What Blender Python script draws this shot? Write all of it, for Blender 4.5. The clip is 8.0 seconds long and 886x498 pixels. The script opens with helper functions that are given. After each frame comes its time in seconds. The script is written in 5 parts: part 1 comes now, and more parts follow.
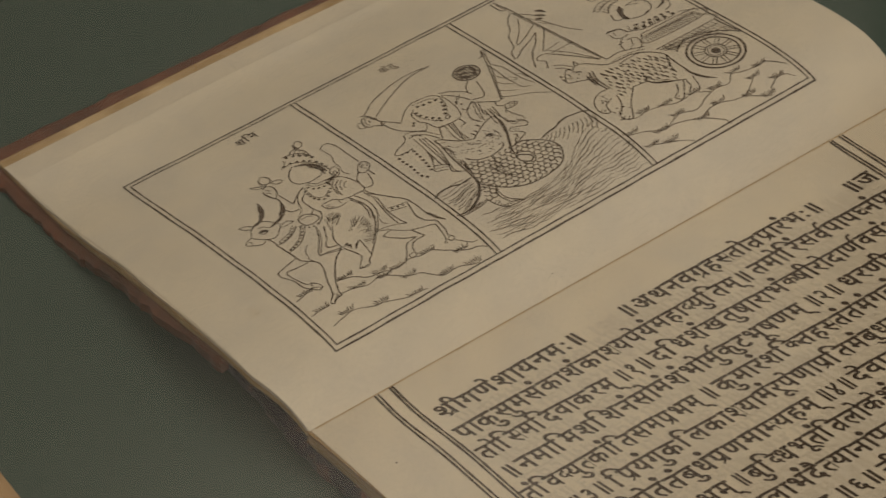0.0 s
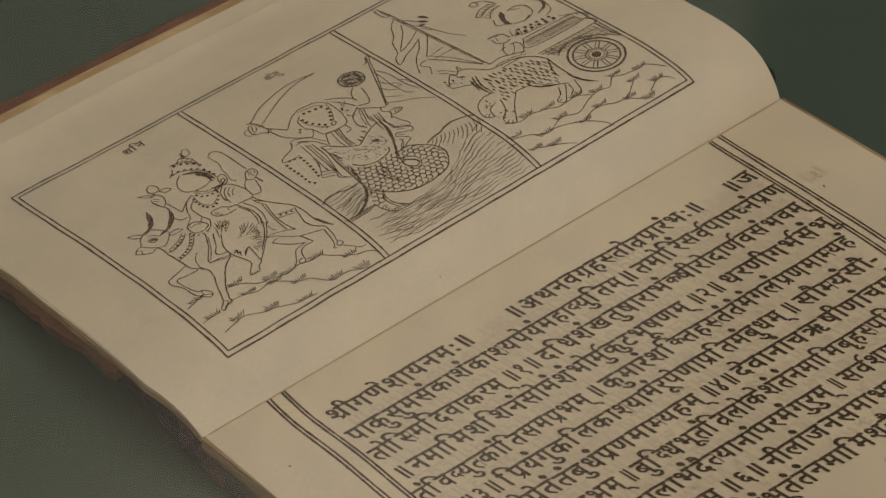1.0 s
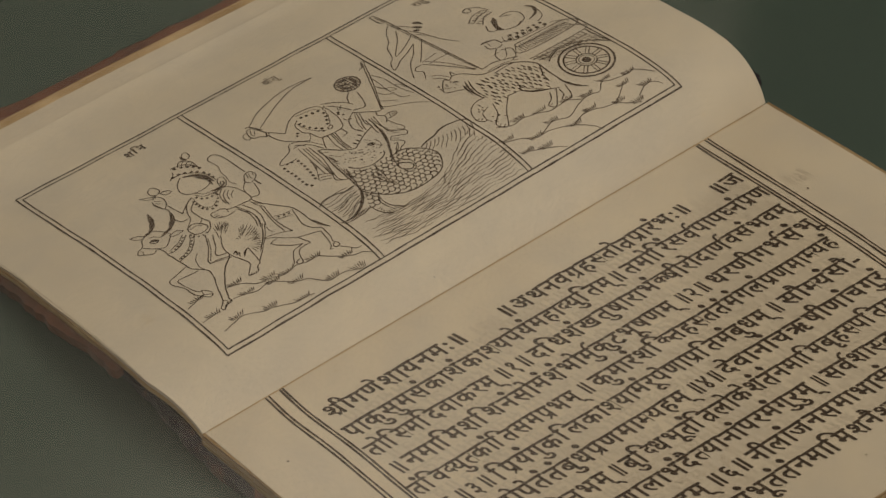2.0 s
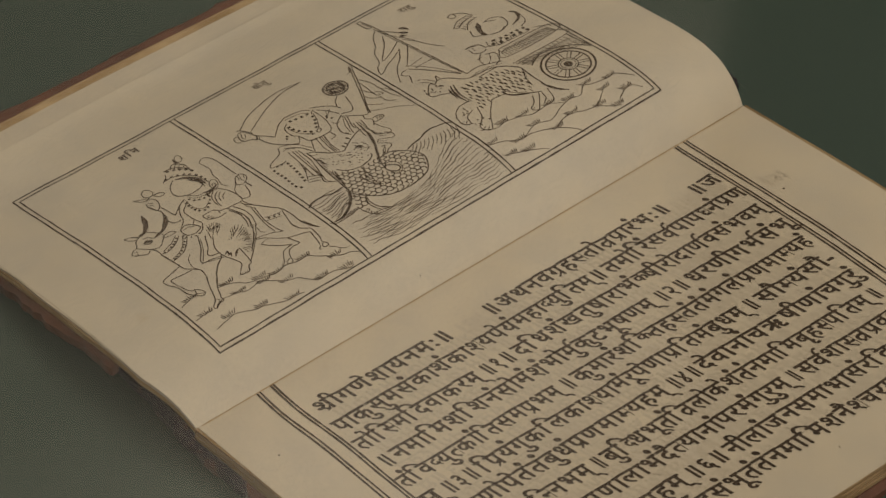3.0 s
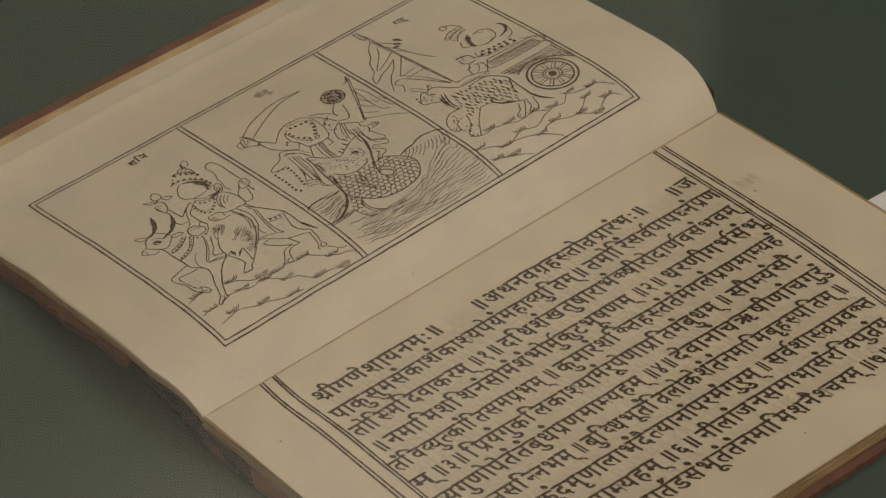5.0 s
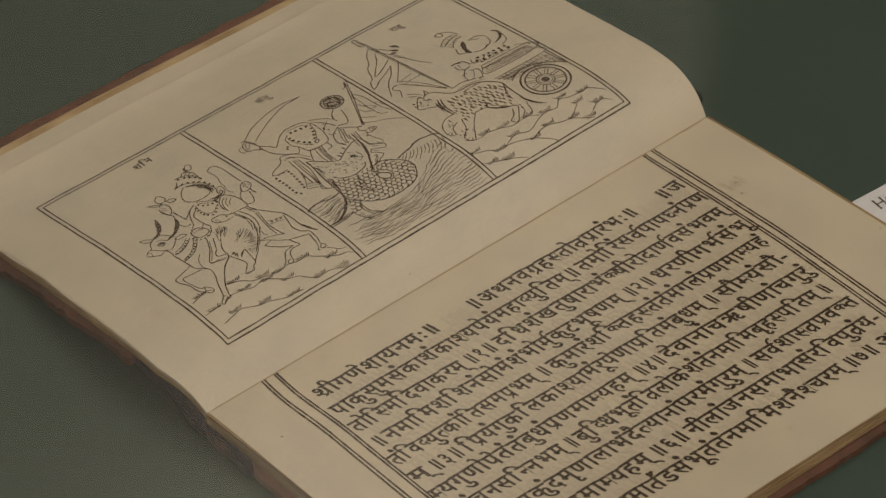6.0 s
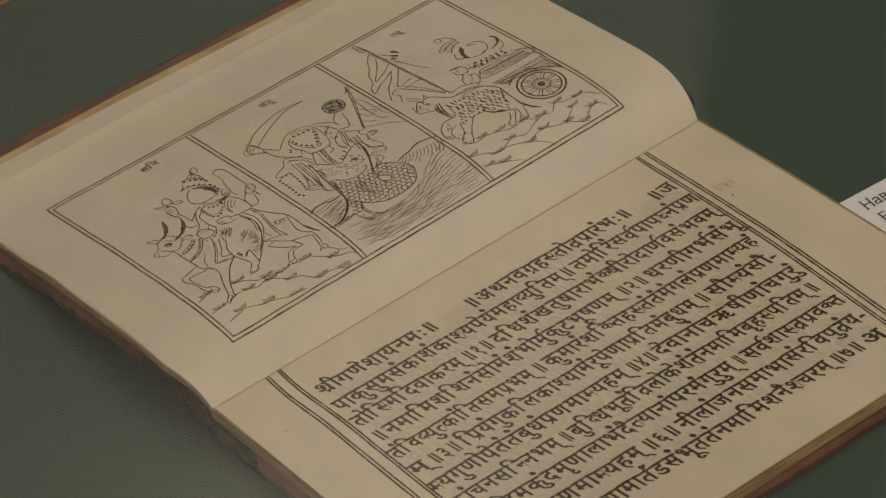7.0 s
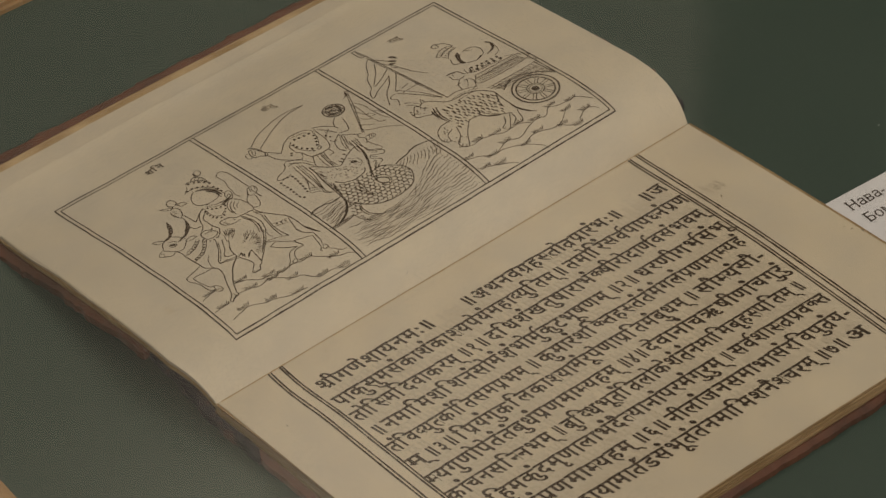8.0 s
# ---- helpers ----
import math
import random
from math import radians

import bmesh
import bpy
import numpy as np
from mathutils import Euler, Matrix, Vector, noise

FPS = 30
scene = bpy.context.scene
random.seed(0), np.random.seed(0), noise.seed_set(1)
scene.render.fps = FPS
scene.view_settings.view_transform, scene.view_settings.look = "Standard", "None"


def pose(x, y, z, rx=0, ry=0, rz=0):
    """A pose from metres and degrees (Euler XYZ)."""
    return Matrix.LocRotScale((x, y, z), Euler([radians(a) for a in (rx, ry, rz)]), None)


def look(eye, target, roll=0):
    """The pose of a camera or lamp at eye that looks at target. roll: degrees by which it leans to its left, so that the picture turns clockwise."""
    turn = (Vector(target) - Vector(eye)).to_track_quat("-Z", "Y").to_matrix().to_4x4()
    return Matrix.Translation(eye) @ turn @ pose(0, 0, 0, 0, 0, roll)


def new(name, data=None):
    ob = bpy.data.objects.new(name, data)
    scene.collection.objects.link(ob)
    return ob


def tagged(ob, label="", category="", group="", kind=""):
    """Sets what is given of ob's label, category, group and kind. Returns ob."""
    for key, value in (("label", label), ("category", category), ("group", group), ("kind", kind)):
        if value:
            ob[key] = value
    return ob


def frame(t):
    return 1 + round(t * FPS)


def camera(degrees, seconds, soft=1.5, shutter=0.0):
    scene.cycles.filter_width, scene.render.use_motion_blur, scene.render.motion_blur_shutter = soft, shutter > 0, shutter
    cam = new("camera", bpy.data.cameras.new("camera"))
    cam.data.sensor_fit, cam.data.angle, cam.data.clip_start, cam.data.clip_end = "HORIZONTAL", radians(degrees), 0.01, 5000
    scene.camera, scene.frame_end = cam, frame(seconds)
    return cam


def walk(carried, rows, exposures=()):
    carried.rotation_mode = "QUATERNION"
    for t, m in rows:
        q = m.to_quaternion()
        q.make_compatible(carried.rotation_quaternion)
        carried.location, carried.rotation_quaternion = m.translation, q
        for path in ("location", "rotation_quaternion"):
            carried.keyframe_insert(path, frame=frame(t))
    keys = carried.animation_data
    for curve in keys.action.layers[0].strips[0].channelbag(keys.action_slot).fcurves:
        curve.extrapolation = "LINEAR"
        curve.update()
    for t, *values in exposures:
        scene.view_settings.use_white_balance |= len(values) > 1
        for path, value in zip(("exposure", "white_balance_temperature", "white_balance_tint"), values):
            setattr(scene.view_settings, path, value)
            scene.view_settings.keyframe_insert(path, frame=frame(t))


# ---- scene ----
import collections

cam = camera(22.79, 8.0, soft=1.5, shutter=0.35)
PATH = [
    (0.0, (-0.2144, -0.3273, 0.4389), (0.0465, 0.0333, 0.0), -1.75),
    (0.2, (-0.2151, -0.3264, 0.4395), (0.0525, 0.0285, 0.0), -1.15),
    (0.5, (-0.2156, -0.3257, 0.4399), (0.0566, 0.0253, 0.0), -0.75),
    (0.7, (-0.2173, -0.3280, 0.4425), (0.0659, 0.0190, 0.0), -0.13),
    (0.9, (-0.2184, -0.3294, 0.4440), (0.0716, 0.0151, 0.0), 0.25),
    (1.2, (-0.2204, -0.3322, 0.4478), (0.0731, 0.0141, 0.0), 0.35),
    (2.5, (-0.2298, -0.3434, 0.4636), (0.0753, 0.0124, 0.0), 0.50),
    (3.0, (-0.2339, -0.3495, 0.4709), (0.0773, 0.0107, 0.0), 0.55),
    (3.5, (-0.2382, -0.3554, 0.4784), (0.0782, 0.0100, 0.0), 0.55),
    (4.0, (-0.2428, -0.3614, 0.4862), (0.0786, 0.0095, 0.0), 0.50),
    (4.5, (-0.2473, -0.3677, 0.4930), (0.0789, 0.0093, 0.0), 0.49),
    (6.0, (-0.2613, -0.3859, 0.5159), (0.0806, 0.0082, 0.0), 0.44),
    (6.5, (-0.2657, -0.3919, 0.5230), (0.0806, 0.0081, 0.0), 0.38),
    (7.0, (-0.2704, -0.3981, 0.5312), (0.0810, 0.0080, 0.0), 0.32),
    (7.5, (-0.2749, -0.4045, 0.5393), (0.0815, 0.0076, 0.0), 0.29),
    (8.0, (-0.2804, -0.4107, 0.5465), (0.0819, 0.0073, 0.0), 0.28),
]
walk(cam, [(t, look(e, a, r)) for t, e, a, r in PATH])

# ---- light: a dim museum room with a warm ceiling panel and an added wall fill ----
TABLE = -0.014
FLOOR = -0.95
world = bpy.data.worlds.new("world")
world.use_nodes = True
world.node_tree.nodes["Background"].inputs[0].default_value = (0.9, 0.95, 1.0, 1)
world.node_tree.nodes["Background"].inputs[1].default_value = 0.0
scene.world = world


def area_light(name, eye, target, sx, sy, watts, color):
    d = bpy.data.lights.new(name, "AREA")
    d.shape, d.size, d.size_y, d.energy, d.color = "RECTANGLE", sx, sy, watts, color
    ob = new(name, d)
    ob.matrix_world = look(eye, target)
    return tagged(ob, kind="structure")


area_light("ceiling_light_main", (0.10, -1.45, 1.50), (0.12, 0.0, 0.0), 1.9, 0.9, 22.0, (1.0, 0.915, 0.825))
# unseen lamp, added to brighten the north wall that the glass reflects
area_light("added_wall_fill", (0.66, 0.45, 1.80), (0.85, 0.85, 0.85), 0.9, 0.25, 6.6, (1.0, 0.915, 0.80))


# ---- materials ----
def material(name, rough=0.6, spec=0.4):
    m = bpy.data.materials.new(name)
    m.use_nodes = True
    b = m.node_tree.nodes["Principled BSDF"]
    b.inputs["Roughness"].default_value = rough
    b.inputs["Specular IOR Level"].default_value = spec
    return m, m.node_tree, b


def noise_node(nt, scale, detail=4.0, rough=0.55, stretch=(1, 1, 1)):
    tc = nt.nodes.new("ShaderNodeTexCoord")
    mp = nt.nodes.new("ShaderNodeMapping")
    mp.inputs["Scale"].default_value = stretch
    n = nt.nodes.new("ShaderNodeTexNoise")
    n.inputs["Scale"].default_value = scale
    n.inputs["Detail"].default_value = detail
    n.inputs["Roughness"].default_value = rough
    nt.links.new(tc.outputs["Object"], mp.inputs["Vector"])
    nt.links.new(mp.outputs["Vector"], n.inputs["Vector"])
    return n.outputs["Fac"]


def ramp(nt, fac, stops):
    r = nt.nodes.new("ShaderNodeValToRGB")
    while len(r.color_ramp.elements) < len(stops):
        r.color_ramp.elements.new(0.5)
    for e, (pos, col) in zip(r.color_ramp.elements, stops):
        e.position, e.color = pos, (*col, 1)
    nt.links.new(fac, r.inputs["Fac"])
    return r.outputs["Color"]


def mix(nt, a, b, fac, mode="MULTIPLY"):
    m = nt.nodes.new("ShaderNodeMix")
    m.data_type, m.blend_type = "RGBA", mode
    if isinstance(fac, float):
        m.inputs[0].default_value = fac
    else:
        nt.links.new(fac, m.inputs[0])
    nt.links.new(a, m.inputs[6])
    nt.links.new(b, m.inputs[7])
    return m.outputs[2]


def bump(nt, b, height, strength, distance):
    n = nt.nodes.new("ShaderNodeBump")
    n.inputs["Strength"].default_value = strength
    n.inputs["Distance"].default_value = distance
    nt.links.new(height, n.inputs["Height"])
    nt.links.new(n.outputs["Normal"], b.inputs["Normal"])


def paper_material(name, light, dark, foxing):
    m, nt, b = material(name, 0.75, 0.25)
    tone = ramp(nt, noise_node(nt, 14.0, 3.0), [(0.3, dark), (0.7, light)])
    grain = ramp(nt, noise_node(nt, 900.0, 3.0, 0.7), [(0.25, (0.90, 0.90, 0.885)), (0.75, (1.01, 1.01, 1.01))])
    spots = ramp(nt, noise_node(nt, 70.0, 5.0, 0.6), [(0.69, (1, 1, 1)), (0.84, foxing)])
    cloud = ramp(nt, noise_node(nt, 48.0, 5.0, 0.62), [(0.36, (0.93, 0.94, 0.965)), (0.62, (1.02, 1.015, 1.0))])
    col = mix(nt, mix(nt, mix(nt, tone, grain, 1.0), spots, 1.0), cloud, 1.0)
    nt.links.new(col, b.inputs["Base Color"])
    fine = noise_node(nt, 380.0, 4.0)
    cockle = noise_node(nt, 34.0, 2.0, 0.4)
    both = nt.nodes.new("ShaderNodeMath")
    both.operation = "MULTIPLY_ADD"
    both.inputs[1].default_value = 5.0
    nt.links.new(cockle, both.inputs[0])
    nt.links.new(fine, both.inputs[2])
    bump(nt, b, both.outputs[0], 0.22, 0.0004)
    return m


PAPER = paper_material("paper", (0.72, 0.63, 0.48), (0.66, 0.57, 0.42), (0.9, 0.84, 0.72))
PAPER_LOW = paper_material("text_paper", (0.69, 0.592, 0.43), (0.63, 0.53, 0.375), (0.88, 0.8, 0.66))


def edge_material(name, dark, light):
    m, nt, b = material(name, 0.85, 0.15)
    lines = ramp(nt, noise_node(nt, 60.0, 2.0, 0.5, (1, 1, 40)), [(0.35, dark), (0.65, light)])
    dirt = ramp(nt, noise_node(nt, 45.0, 4.0), [(0.3, (0.78, 0.74, 0.66)), (0.7, (1, 1, 1))])
    nt.links.new(mix(nt, lines, dirt, 1.0), b.inputs["Base Color"])
    return m


EDGES = edge_material("page_edges", (0.43, 0.295, 0.148), (0.63, 0.465, 0.26))
EDGES_LOW = edge_material("browned_page_edges", (0.29, 0.19, 0.093), (0.46, 0.325, 0.172))
EDGES_LIGHT = paper_material("under_leaf_paper", (0.69, 0.60, 0.455), (0.63, 0.54, 0.40), (0.9, 0.84, 0.72))


def ink_material(name, dark, light):
    m, nt, b = material(name, 0.7, 0.2)
    nt.links.new(ramp(nt, noise_node(nt, 1100.0, 3.0, 0.7), [(0.35, dark), (0.72, light)]), b.inputs["Base Color"])
    return m


INK = ink_material("black_ink", (0.034, 0.022, 0.013), (0.11, 0.073, 0.044))
INK_FINE = ink_material("fine_ink", (0.050, 0.034, 0.021), (0.17, 0.115, 0.07))
INK_FAINT = ink_material("faint_ink", (0.17, 0.13, 0.09), (0.36, 0.29, 0.20))
GHOST = ink_material("show_through_ink", (0.53, 0.445, 0.318), (0.605, 0.517, 0.374))


def leather_material():
    m, nt, b = material("brown_leather", 0.6, 0.35)
    base = ramp(nt, noise_node(nt, 55.0, 5.0, 0.65), [(0.28, (0.060, 0.026, 0.015)), (0.5, (0.125, 0.049, 0.025)), (0.8, (0.205, 0.080, 0.040))])
    nt.links.new(base, b.inputs["Base Color"])
    bump(nt, b, noise_node(nt, 420.0, 5.0, 0.7), 0.5, 0.0008)
    return m


LEATHER = leather_material()


def spine_material():
    m, nt, b = material("dark_spine_cloth", 0.75, 0.2)
    nt.links.new(ramp(nt, noise_node(nt, 150.0, 5.0, 0.65), [(0.3, (0.012, 0.011, 0.014)), (0.55, (0.030, 0.021, 0.023)), (0.70, (0.11, 0.052, 0.034))]), b.inputs["Base Color"])
    bump(nt, b, noise_node(nt, 350.0, 5.0, 0.7), 0.8, 0.0012)
    return m


SPINE = spine_material()


def green_material():
    m, nt, b = material("green_lining", 0.55, 0.3)
    base = ramp(nt, noise_node(nt, 5.0, 3.0), [(0.3, (0.045, 0.072, 0.053)), (0.7, (0.054, 0.083, 0.062))])
    grain = ramp(nt, noise_node(nt, 1300.0, 2.0), [(0.3, (0.86, 0.86, 0.86)), (0.7, (1, 1, 1))])
    dust = ramp(nt, noise_node(nt, 160.0, 2.0, 0.4), [(0.80, (0, 0, 0)), (0.86, (0.05, 0.05, 0.045))])
    nt.links.new(mix(nt, mix(nt, base, grain, 1.0), dust, 1.0, "ADD"), b.inputs["Base Color"])
    bump(nt, b, noise_node(nt, 900.0, 3.0), 0.04, 0.0003)
    return m


GREEN = green_material()


def wood_material():
    m, nt, b = material("honey_wood", 0.45, 0.4)
    nt.links.new(ramp(nt, noise_node(nt, 30.0, 5.0, 0.6, (1, 1, 12)), [(0.3, (0.30, 0.17, 0.07)), (0.7, (0.46, 0.29, 0.13))]), b.inputs["Base Color"])
    return m


WOOD = wood_material()


def plain(name, a, c, scale, rough=0.8):
    m, nt, b = material(name, rough, 0.3)
    nt.links.new(ramp(nt, noise_node(nt, scale, 4.0), [(0.3, a), (0.7, c)]), b.inputs["Base Color"])
    return m


CARD = plain("white_card", (0.74, 0.72, 0.70), (0.80, 0.78, 0.76), 200.0)
DUST = plain("grey_dust", (0.20, 0.22, 0.20), (0.26, 0.28, 0.25), 900.0)
WALL = plain("wall_paint", (0.53, 0.50, 0.43), (0.58, 0.55, 0.47), 3.0)
REFLECTED_DARK = plain("reflected_dark_paint", (0.04, 0.045, 0.035), (0.05, 0.055, 0.045), 3.0)
FLOORING = plain("floor_boards", (0.16, 0.10, 0.06), (0.22, 0.14, 0.08), 6.0, 0.5)


# ---- building helpers ----
def mesh_part(name, verts, faces, mat, parent=None, label="", smooth=False):
    me = bpy.data.meshes.new(name)
    me.from_pydata([tuple(v) for v in verts], [], faces)
    me.materials.append(mat)
    if smooth:
        me.polygons.foreach_set("use_smooth", [True] * len(me.polygons))
    me.update()
    ob = new(name, me)
    if parent is not None:
        ob.parent = parent
    return tagged(ob, label)


def part(name, bm, mat, parent=None, label=""):
    me = bpy.data.meshes.new(name)
    bm.to_mesh(me)
    bm.free()
    me.materials.append(mat)
    ob = new(name, me)
    if parent is not None:
        ob.parent = parent
    return tagged(ob, label)


def box_bm(x0, x1, y0, y1, z0, z1, bevel=0.0):
    bm = bmesh.new()
    bmesh.ops.create_cube(bm, size=1.0, matrix=Matrix.Translation(((x0 + x1) / 2, (y0 + y1) / 2, (z0 + z1) / 2))
                          @ Matrix.Diagonal((x1 - x0, y1 - y0, z1 - z0, 1)))
    if bevel:
        bmesh.ops.bevel(bm, geom=bm.edges[:], offset=bevel, segments=2, affect="EDGES")
    return bm


def thing(name, label, category, group=""):
    return tagged(new(name), label, category, group)


# ---- the room, unseen, plain and closed; its northeast corner shapes the glass reflection ----
def structure(name, bm, mat, label):
    return tagged(part(name, bm, mat, None, label), kind="structure")


X0, X1, Y0, Y1, TOP = -2.5, 1.2, -2.5, 0.85, 1.9
structure("floor", box_bm(X0, X1, Y0, Y1, FLOOR - 0.1, FLOOR), FLOORING, "brown wooden floor of a dim museum room")
structure("ceiling", box_bm(X0, X1, Y0, Y1, TOP, TOP + 0.1), WALL, "pale plain ceiling of the museum room")
structure("wall_west", box_bm(X0 - 0.1, X0, Y0, Y1, FLOOR, TOP), WALL, "plain beige wall, unseen")
structure("wall_south", box_bm(X0, X1, Y0 - 0.1, Y0, FLOOR, TOP), WALL, "plain beige wall, unseen")
# unseen bright wall, placed so the glass shows it as a pale veil
structure("reflected_wall_north", box_bm(X0, X1, Y1, Y1 + 0.1, FLOOR, TOP), WALL, "plain beige wall, unseen")
# unseen dark wall, added so the pale veil ends at this corner
structure("reflected_dark_wall", box_bm(X1, X1 + 0.1, Y0, Y1, FLOOR, TOP), REFLECTED_DARK, "plain dark green wall, unseen, added to reflect dark in the glass")


# ---- display case: green lined base with a low wooden frame ----
def glass_material():
    m = bpy.data.materials.new("case_glass")
    m.use_nodes = True
    nt = m.node_tree
    nt.nodes.clear()
    out = nt.nodes.new("ShaderNodeOutputMaterial")
    blend = nt.nodes.new("ShaderNodeMixShader")
    clear = nt.nodes.new("ShaderNodeBsdfTransparent")
    gloss = nt.nodes.new("ShaderNodeBsdfGlossy")
    gloss.inputs["Roughness"].default_value = 0.09
    blend.inputs[0].default_value = 0.045
    nt.links.new(clear.outputs[0], blend.inputs[1])
    nt.links.new(gloss.outputs[0], blend.inputs[2])
    nt.links.new(blend.outputs[0], out.inputs[0])
    return m


GLASS = glass_material()
CX0, CX1, CY0, CY1, LID = -0.165, 0.66, -0.50, 0.315, 0.10


def display_case():
    case = thing("display_case", "museum display case with dark green lining, wooden frame and glass hood", "display case")
    part("base_panel", box_bm(-0.090, 0.62, -0.46, 0.237, TABLE - 0.02, TABLE), GREEN, case, "dark green smooth lining of the case floor")
    rail = "honey-coloured wooden rail"
    low, high = TABLE - 0.03, TABLE + 0.004
    part("rail", box_bm(CX0 - 0.01, -0.090, CY0 - 0.01, CY1 + 0.01, low, high, 0.002), WOOD, case, rail)
    part("rail", box_bm(0.62, CX1 + 0.01, CY0 - 0.01, CY1 + 0.01, low, high, 0.002), WOOD, case, rail)
    part("rail", box_bm(-0.090, 0.62, 0.237, CY1 + 0.01, low, high, 0.002), WOOD, case, rail)
    part("rail", box_bm(-0.090, 0.62, CY0 - 0.01, -0.46, low, high, 0.002), WOOD, case, rail)
    part("plinth", box_bm(-0.15, 0.645, -0.48, 0.30, FLOOR, low), WOOD, case, "plain wooden plinth under the case")
    t = 0.004
    panes = [part("glass_pane", box_bm(CX0, CX1, CY0, CY1, LID, LID + t), GLASS, case, "clear glass top of the hood"),
             part("glass_pane", box_bm(CX0, CX0 + t, CY0, CY1, high, LID), GLASS, case, "clear glass side of the hood"),
             part("glass_pane", box_bm(CX1 - t, CX1, CY0, CY1, high, LID), GLASS, case, "clear glass side of the hood"),
             part("glass_pane", box_bm(CX0 + t, CX1 - t, CY0, CY0 + t, high, LID), GLASS, case, "clear glass side of the hood"),
             part("glass_pane", box_bm(CX0 + t, CX1 - t, CY1 - t, CY1, high, LID), GLASS, case, "clear glass side of the hood")]
    for pane in panes:
        pane.visible_shadow = False
    for x, y, r in ((0.2630, -0.0396, 0.0005), (0.2515, 0.0366, 0.0003)):
        bm = bmesh.new()
        bmesh.ops.create_icosphere(bm, subdivisions=1, radius=r, matrix=Matrix.Translation((x, y, TABLE + 0.0001)) @ Matrix.Diagonal((1, 0.8, 0.35, 1)))
        part("dust_speck", bm, DUST, case, "tiny pale speck of dust")


display_case()


# ---- the open book ----
def smooth_max(a, b, k=0.0022):
    return (a + b + math.sqrt((a - b) ** 2 + k * k)) / 2


def upper_z(x, y):
    """Height of the arched picture leaf: it springs from the fold, bulges more towards its right end and sinks to the back."""
    s, yy = x / 0.17, max(y, 0.0)
    z = (0.0132 + 0.0055 * s) * (1 - math.exp(-max(y - fold_y(x), 0.0) / 0.010)) + (-0.1018 - 0.0471 * s) * yy + (-0.572 + 0.4251 * s) * yy * yy
    return smooth_max(z, -0.0084)


def lower_z(x, y):
    return -0.23 * min(y, 0.0) ** 2


def lerp(a, b, f):
    return a + (b - a) * f


def steps(v, table):
    """Piecewise linear value of a short (position, value) table."""
    for (p0, a), (p1, b) in zip(table, table[1:]):
        if v <= p1:
            return lerp(a, b, max(0.0, (v - p0) / (p1 - p0)))
    return table[-1][1]


def fold_y(x):
    return 0.0005 - 0.011 * x


def upper_left(y):
    return steps(y, [(0.0, -0.0222), (0.02, -0.0270), (0.09, -0.0286), (0.15, -0.0310)])


def upper_point(f, g, grow=0.0):
    """Plan position on the picture leaf: f from its left to its right edge, g from the fold to its back edge."""
    x = lerp(-0.0222, 0.1955, f)
    back = lerp(0.1418, 0.1438, min(1.0, f * 3)) + grow
    y = lerp(fold_y(x), back, g)
    out = 0.0
    if grow:
        out = (0.06 * grow + 0.0005 * noise.noise((y * 55, grow * 900, 1.0))) * min(1.0, max(0.0, (y - 0.012) / 0.04))
    right = 0.1945 + steps(y, [(0.0, 0.0008), (0.012, 0.0007), (0.04, 0.0003), (0.085, 0.0012), (0.15, 0.0012)])
    return lerp(upper_left(y) - out, right, f), y


def lower_point(f, g, grow=0.0):
    """Plan position on the text leaf: g from the fold to the front edge."""
    xl, xr = lerp(-0.0217, -0.0115, g) - grow * 0.3 - (0.0009 * (1 - g) ** 5 if grow else 0.0), lerp(0.1954, 0.2090, g) + (0.0013 if grow else 0.0)
    x = lerp(xl, xr, f)
    return x, lerp(fold_y(x) - (0.0 if grow else 0.00014), lerp(-0.1235, -0.1360, f) - grow, g)


def sheet(point, height, thick, nx, ny, wave=0.0, seed=0, grow=0.0, floor_z=None):
    """A leaf as a closed thin slab; height(x, y) is its top face."""
    verts, faces = [], []
    for side in (0, 1):
        for j in range(ny + 1):
            for i in range(nx + 1):
                g = (j / ny) ** 1.5
                x, y = point(i / nx, g, grow)
                w = wave * noise.noise((x * 30, y * 30, seed))
                z = height(x, y) + w - side * thick
                verts.append((x, y, z))
    n = (nx + 1) * (ny + 1)
    for j in range(ny):
        for i in range(nx):
            a = j * (nx + 1) + i
            faces.append((a, a + 1, a + nx + 2, a + nx + 1))
            faces.append((n + a, n + a + nx + 1, n + a + nx + 2, n + a + 1))
    rim = [i for i in range(nx + 1)] + [j * (nx + 1) + nx for j in range(1, ny + 1)]
    rim += [ny * (nx + 1) + i for i in range(nx - 1, -1, -1)] + [j * (nx + 1) for j in range(ny - 1, 0, -1)]
    for a, b in zip(rim, rim[1:] + rim[:1]):
        faces.append((b, a, n + a, n + b))
    return verts, faces


def fix_normals(ob):
    bm = bmesh.new()
    bm.from_mesh(ob.data)
    bmesh.ops.recalc_face_normals(bm, faces=bm.faces)
    for e in bm.edges:
        e.smooth = e.calc_face_angle(0.0) < 0.7
    bm.to_mesh(ob.data)
    bm.free()
    return ob


BOARD = 0.0034
BASE = TABLE + BOARD
book = thing("open_book", "old open printed book with cream pages and worn brown leather boards", "book")


def upper_base(x, y):
    """Top of the back board, which lifts off the lining towards the spine."""
    return max(BASE, upper_z(x, y) - 0.0036)


def lower_base(x, y):
    """Top of the front board, which is lifted by the spine near the fold."""
    f = min(1.0, max(0.0, -y / 0.12))
    return lerp(-0.0046, BASE + 0.0012, f * f * (3 - 2 * f))


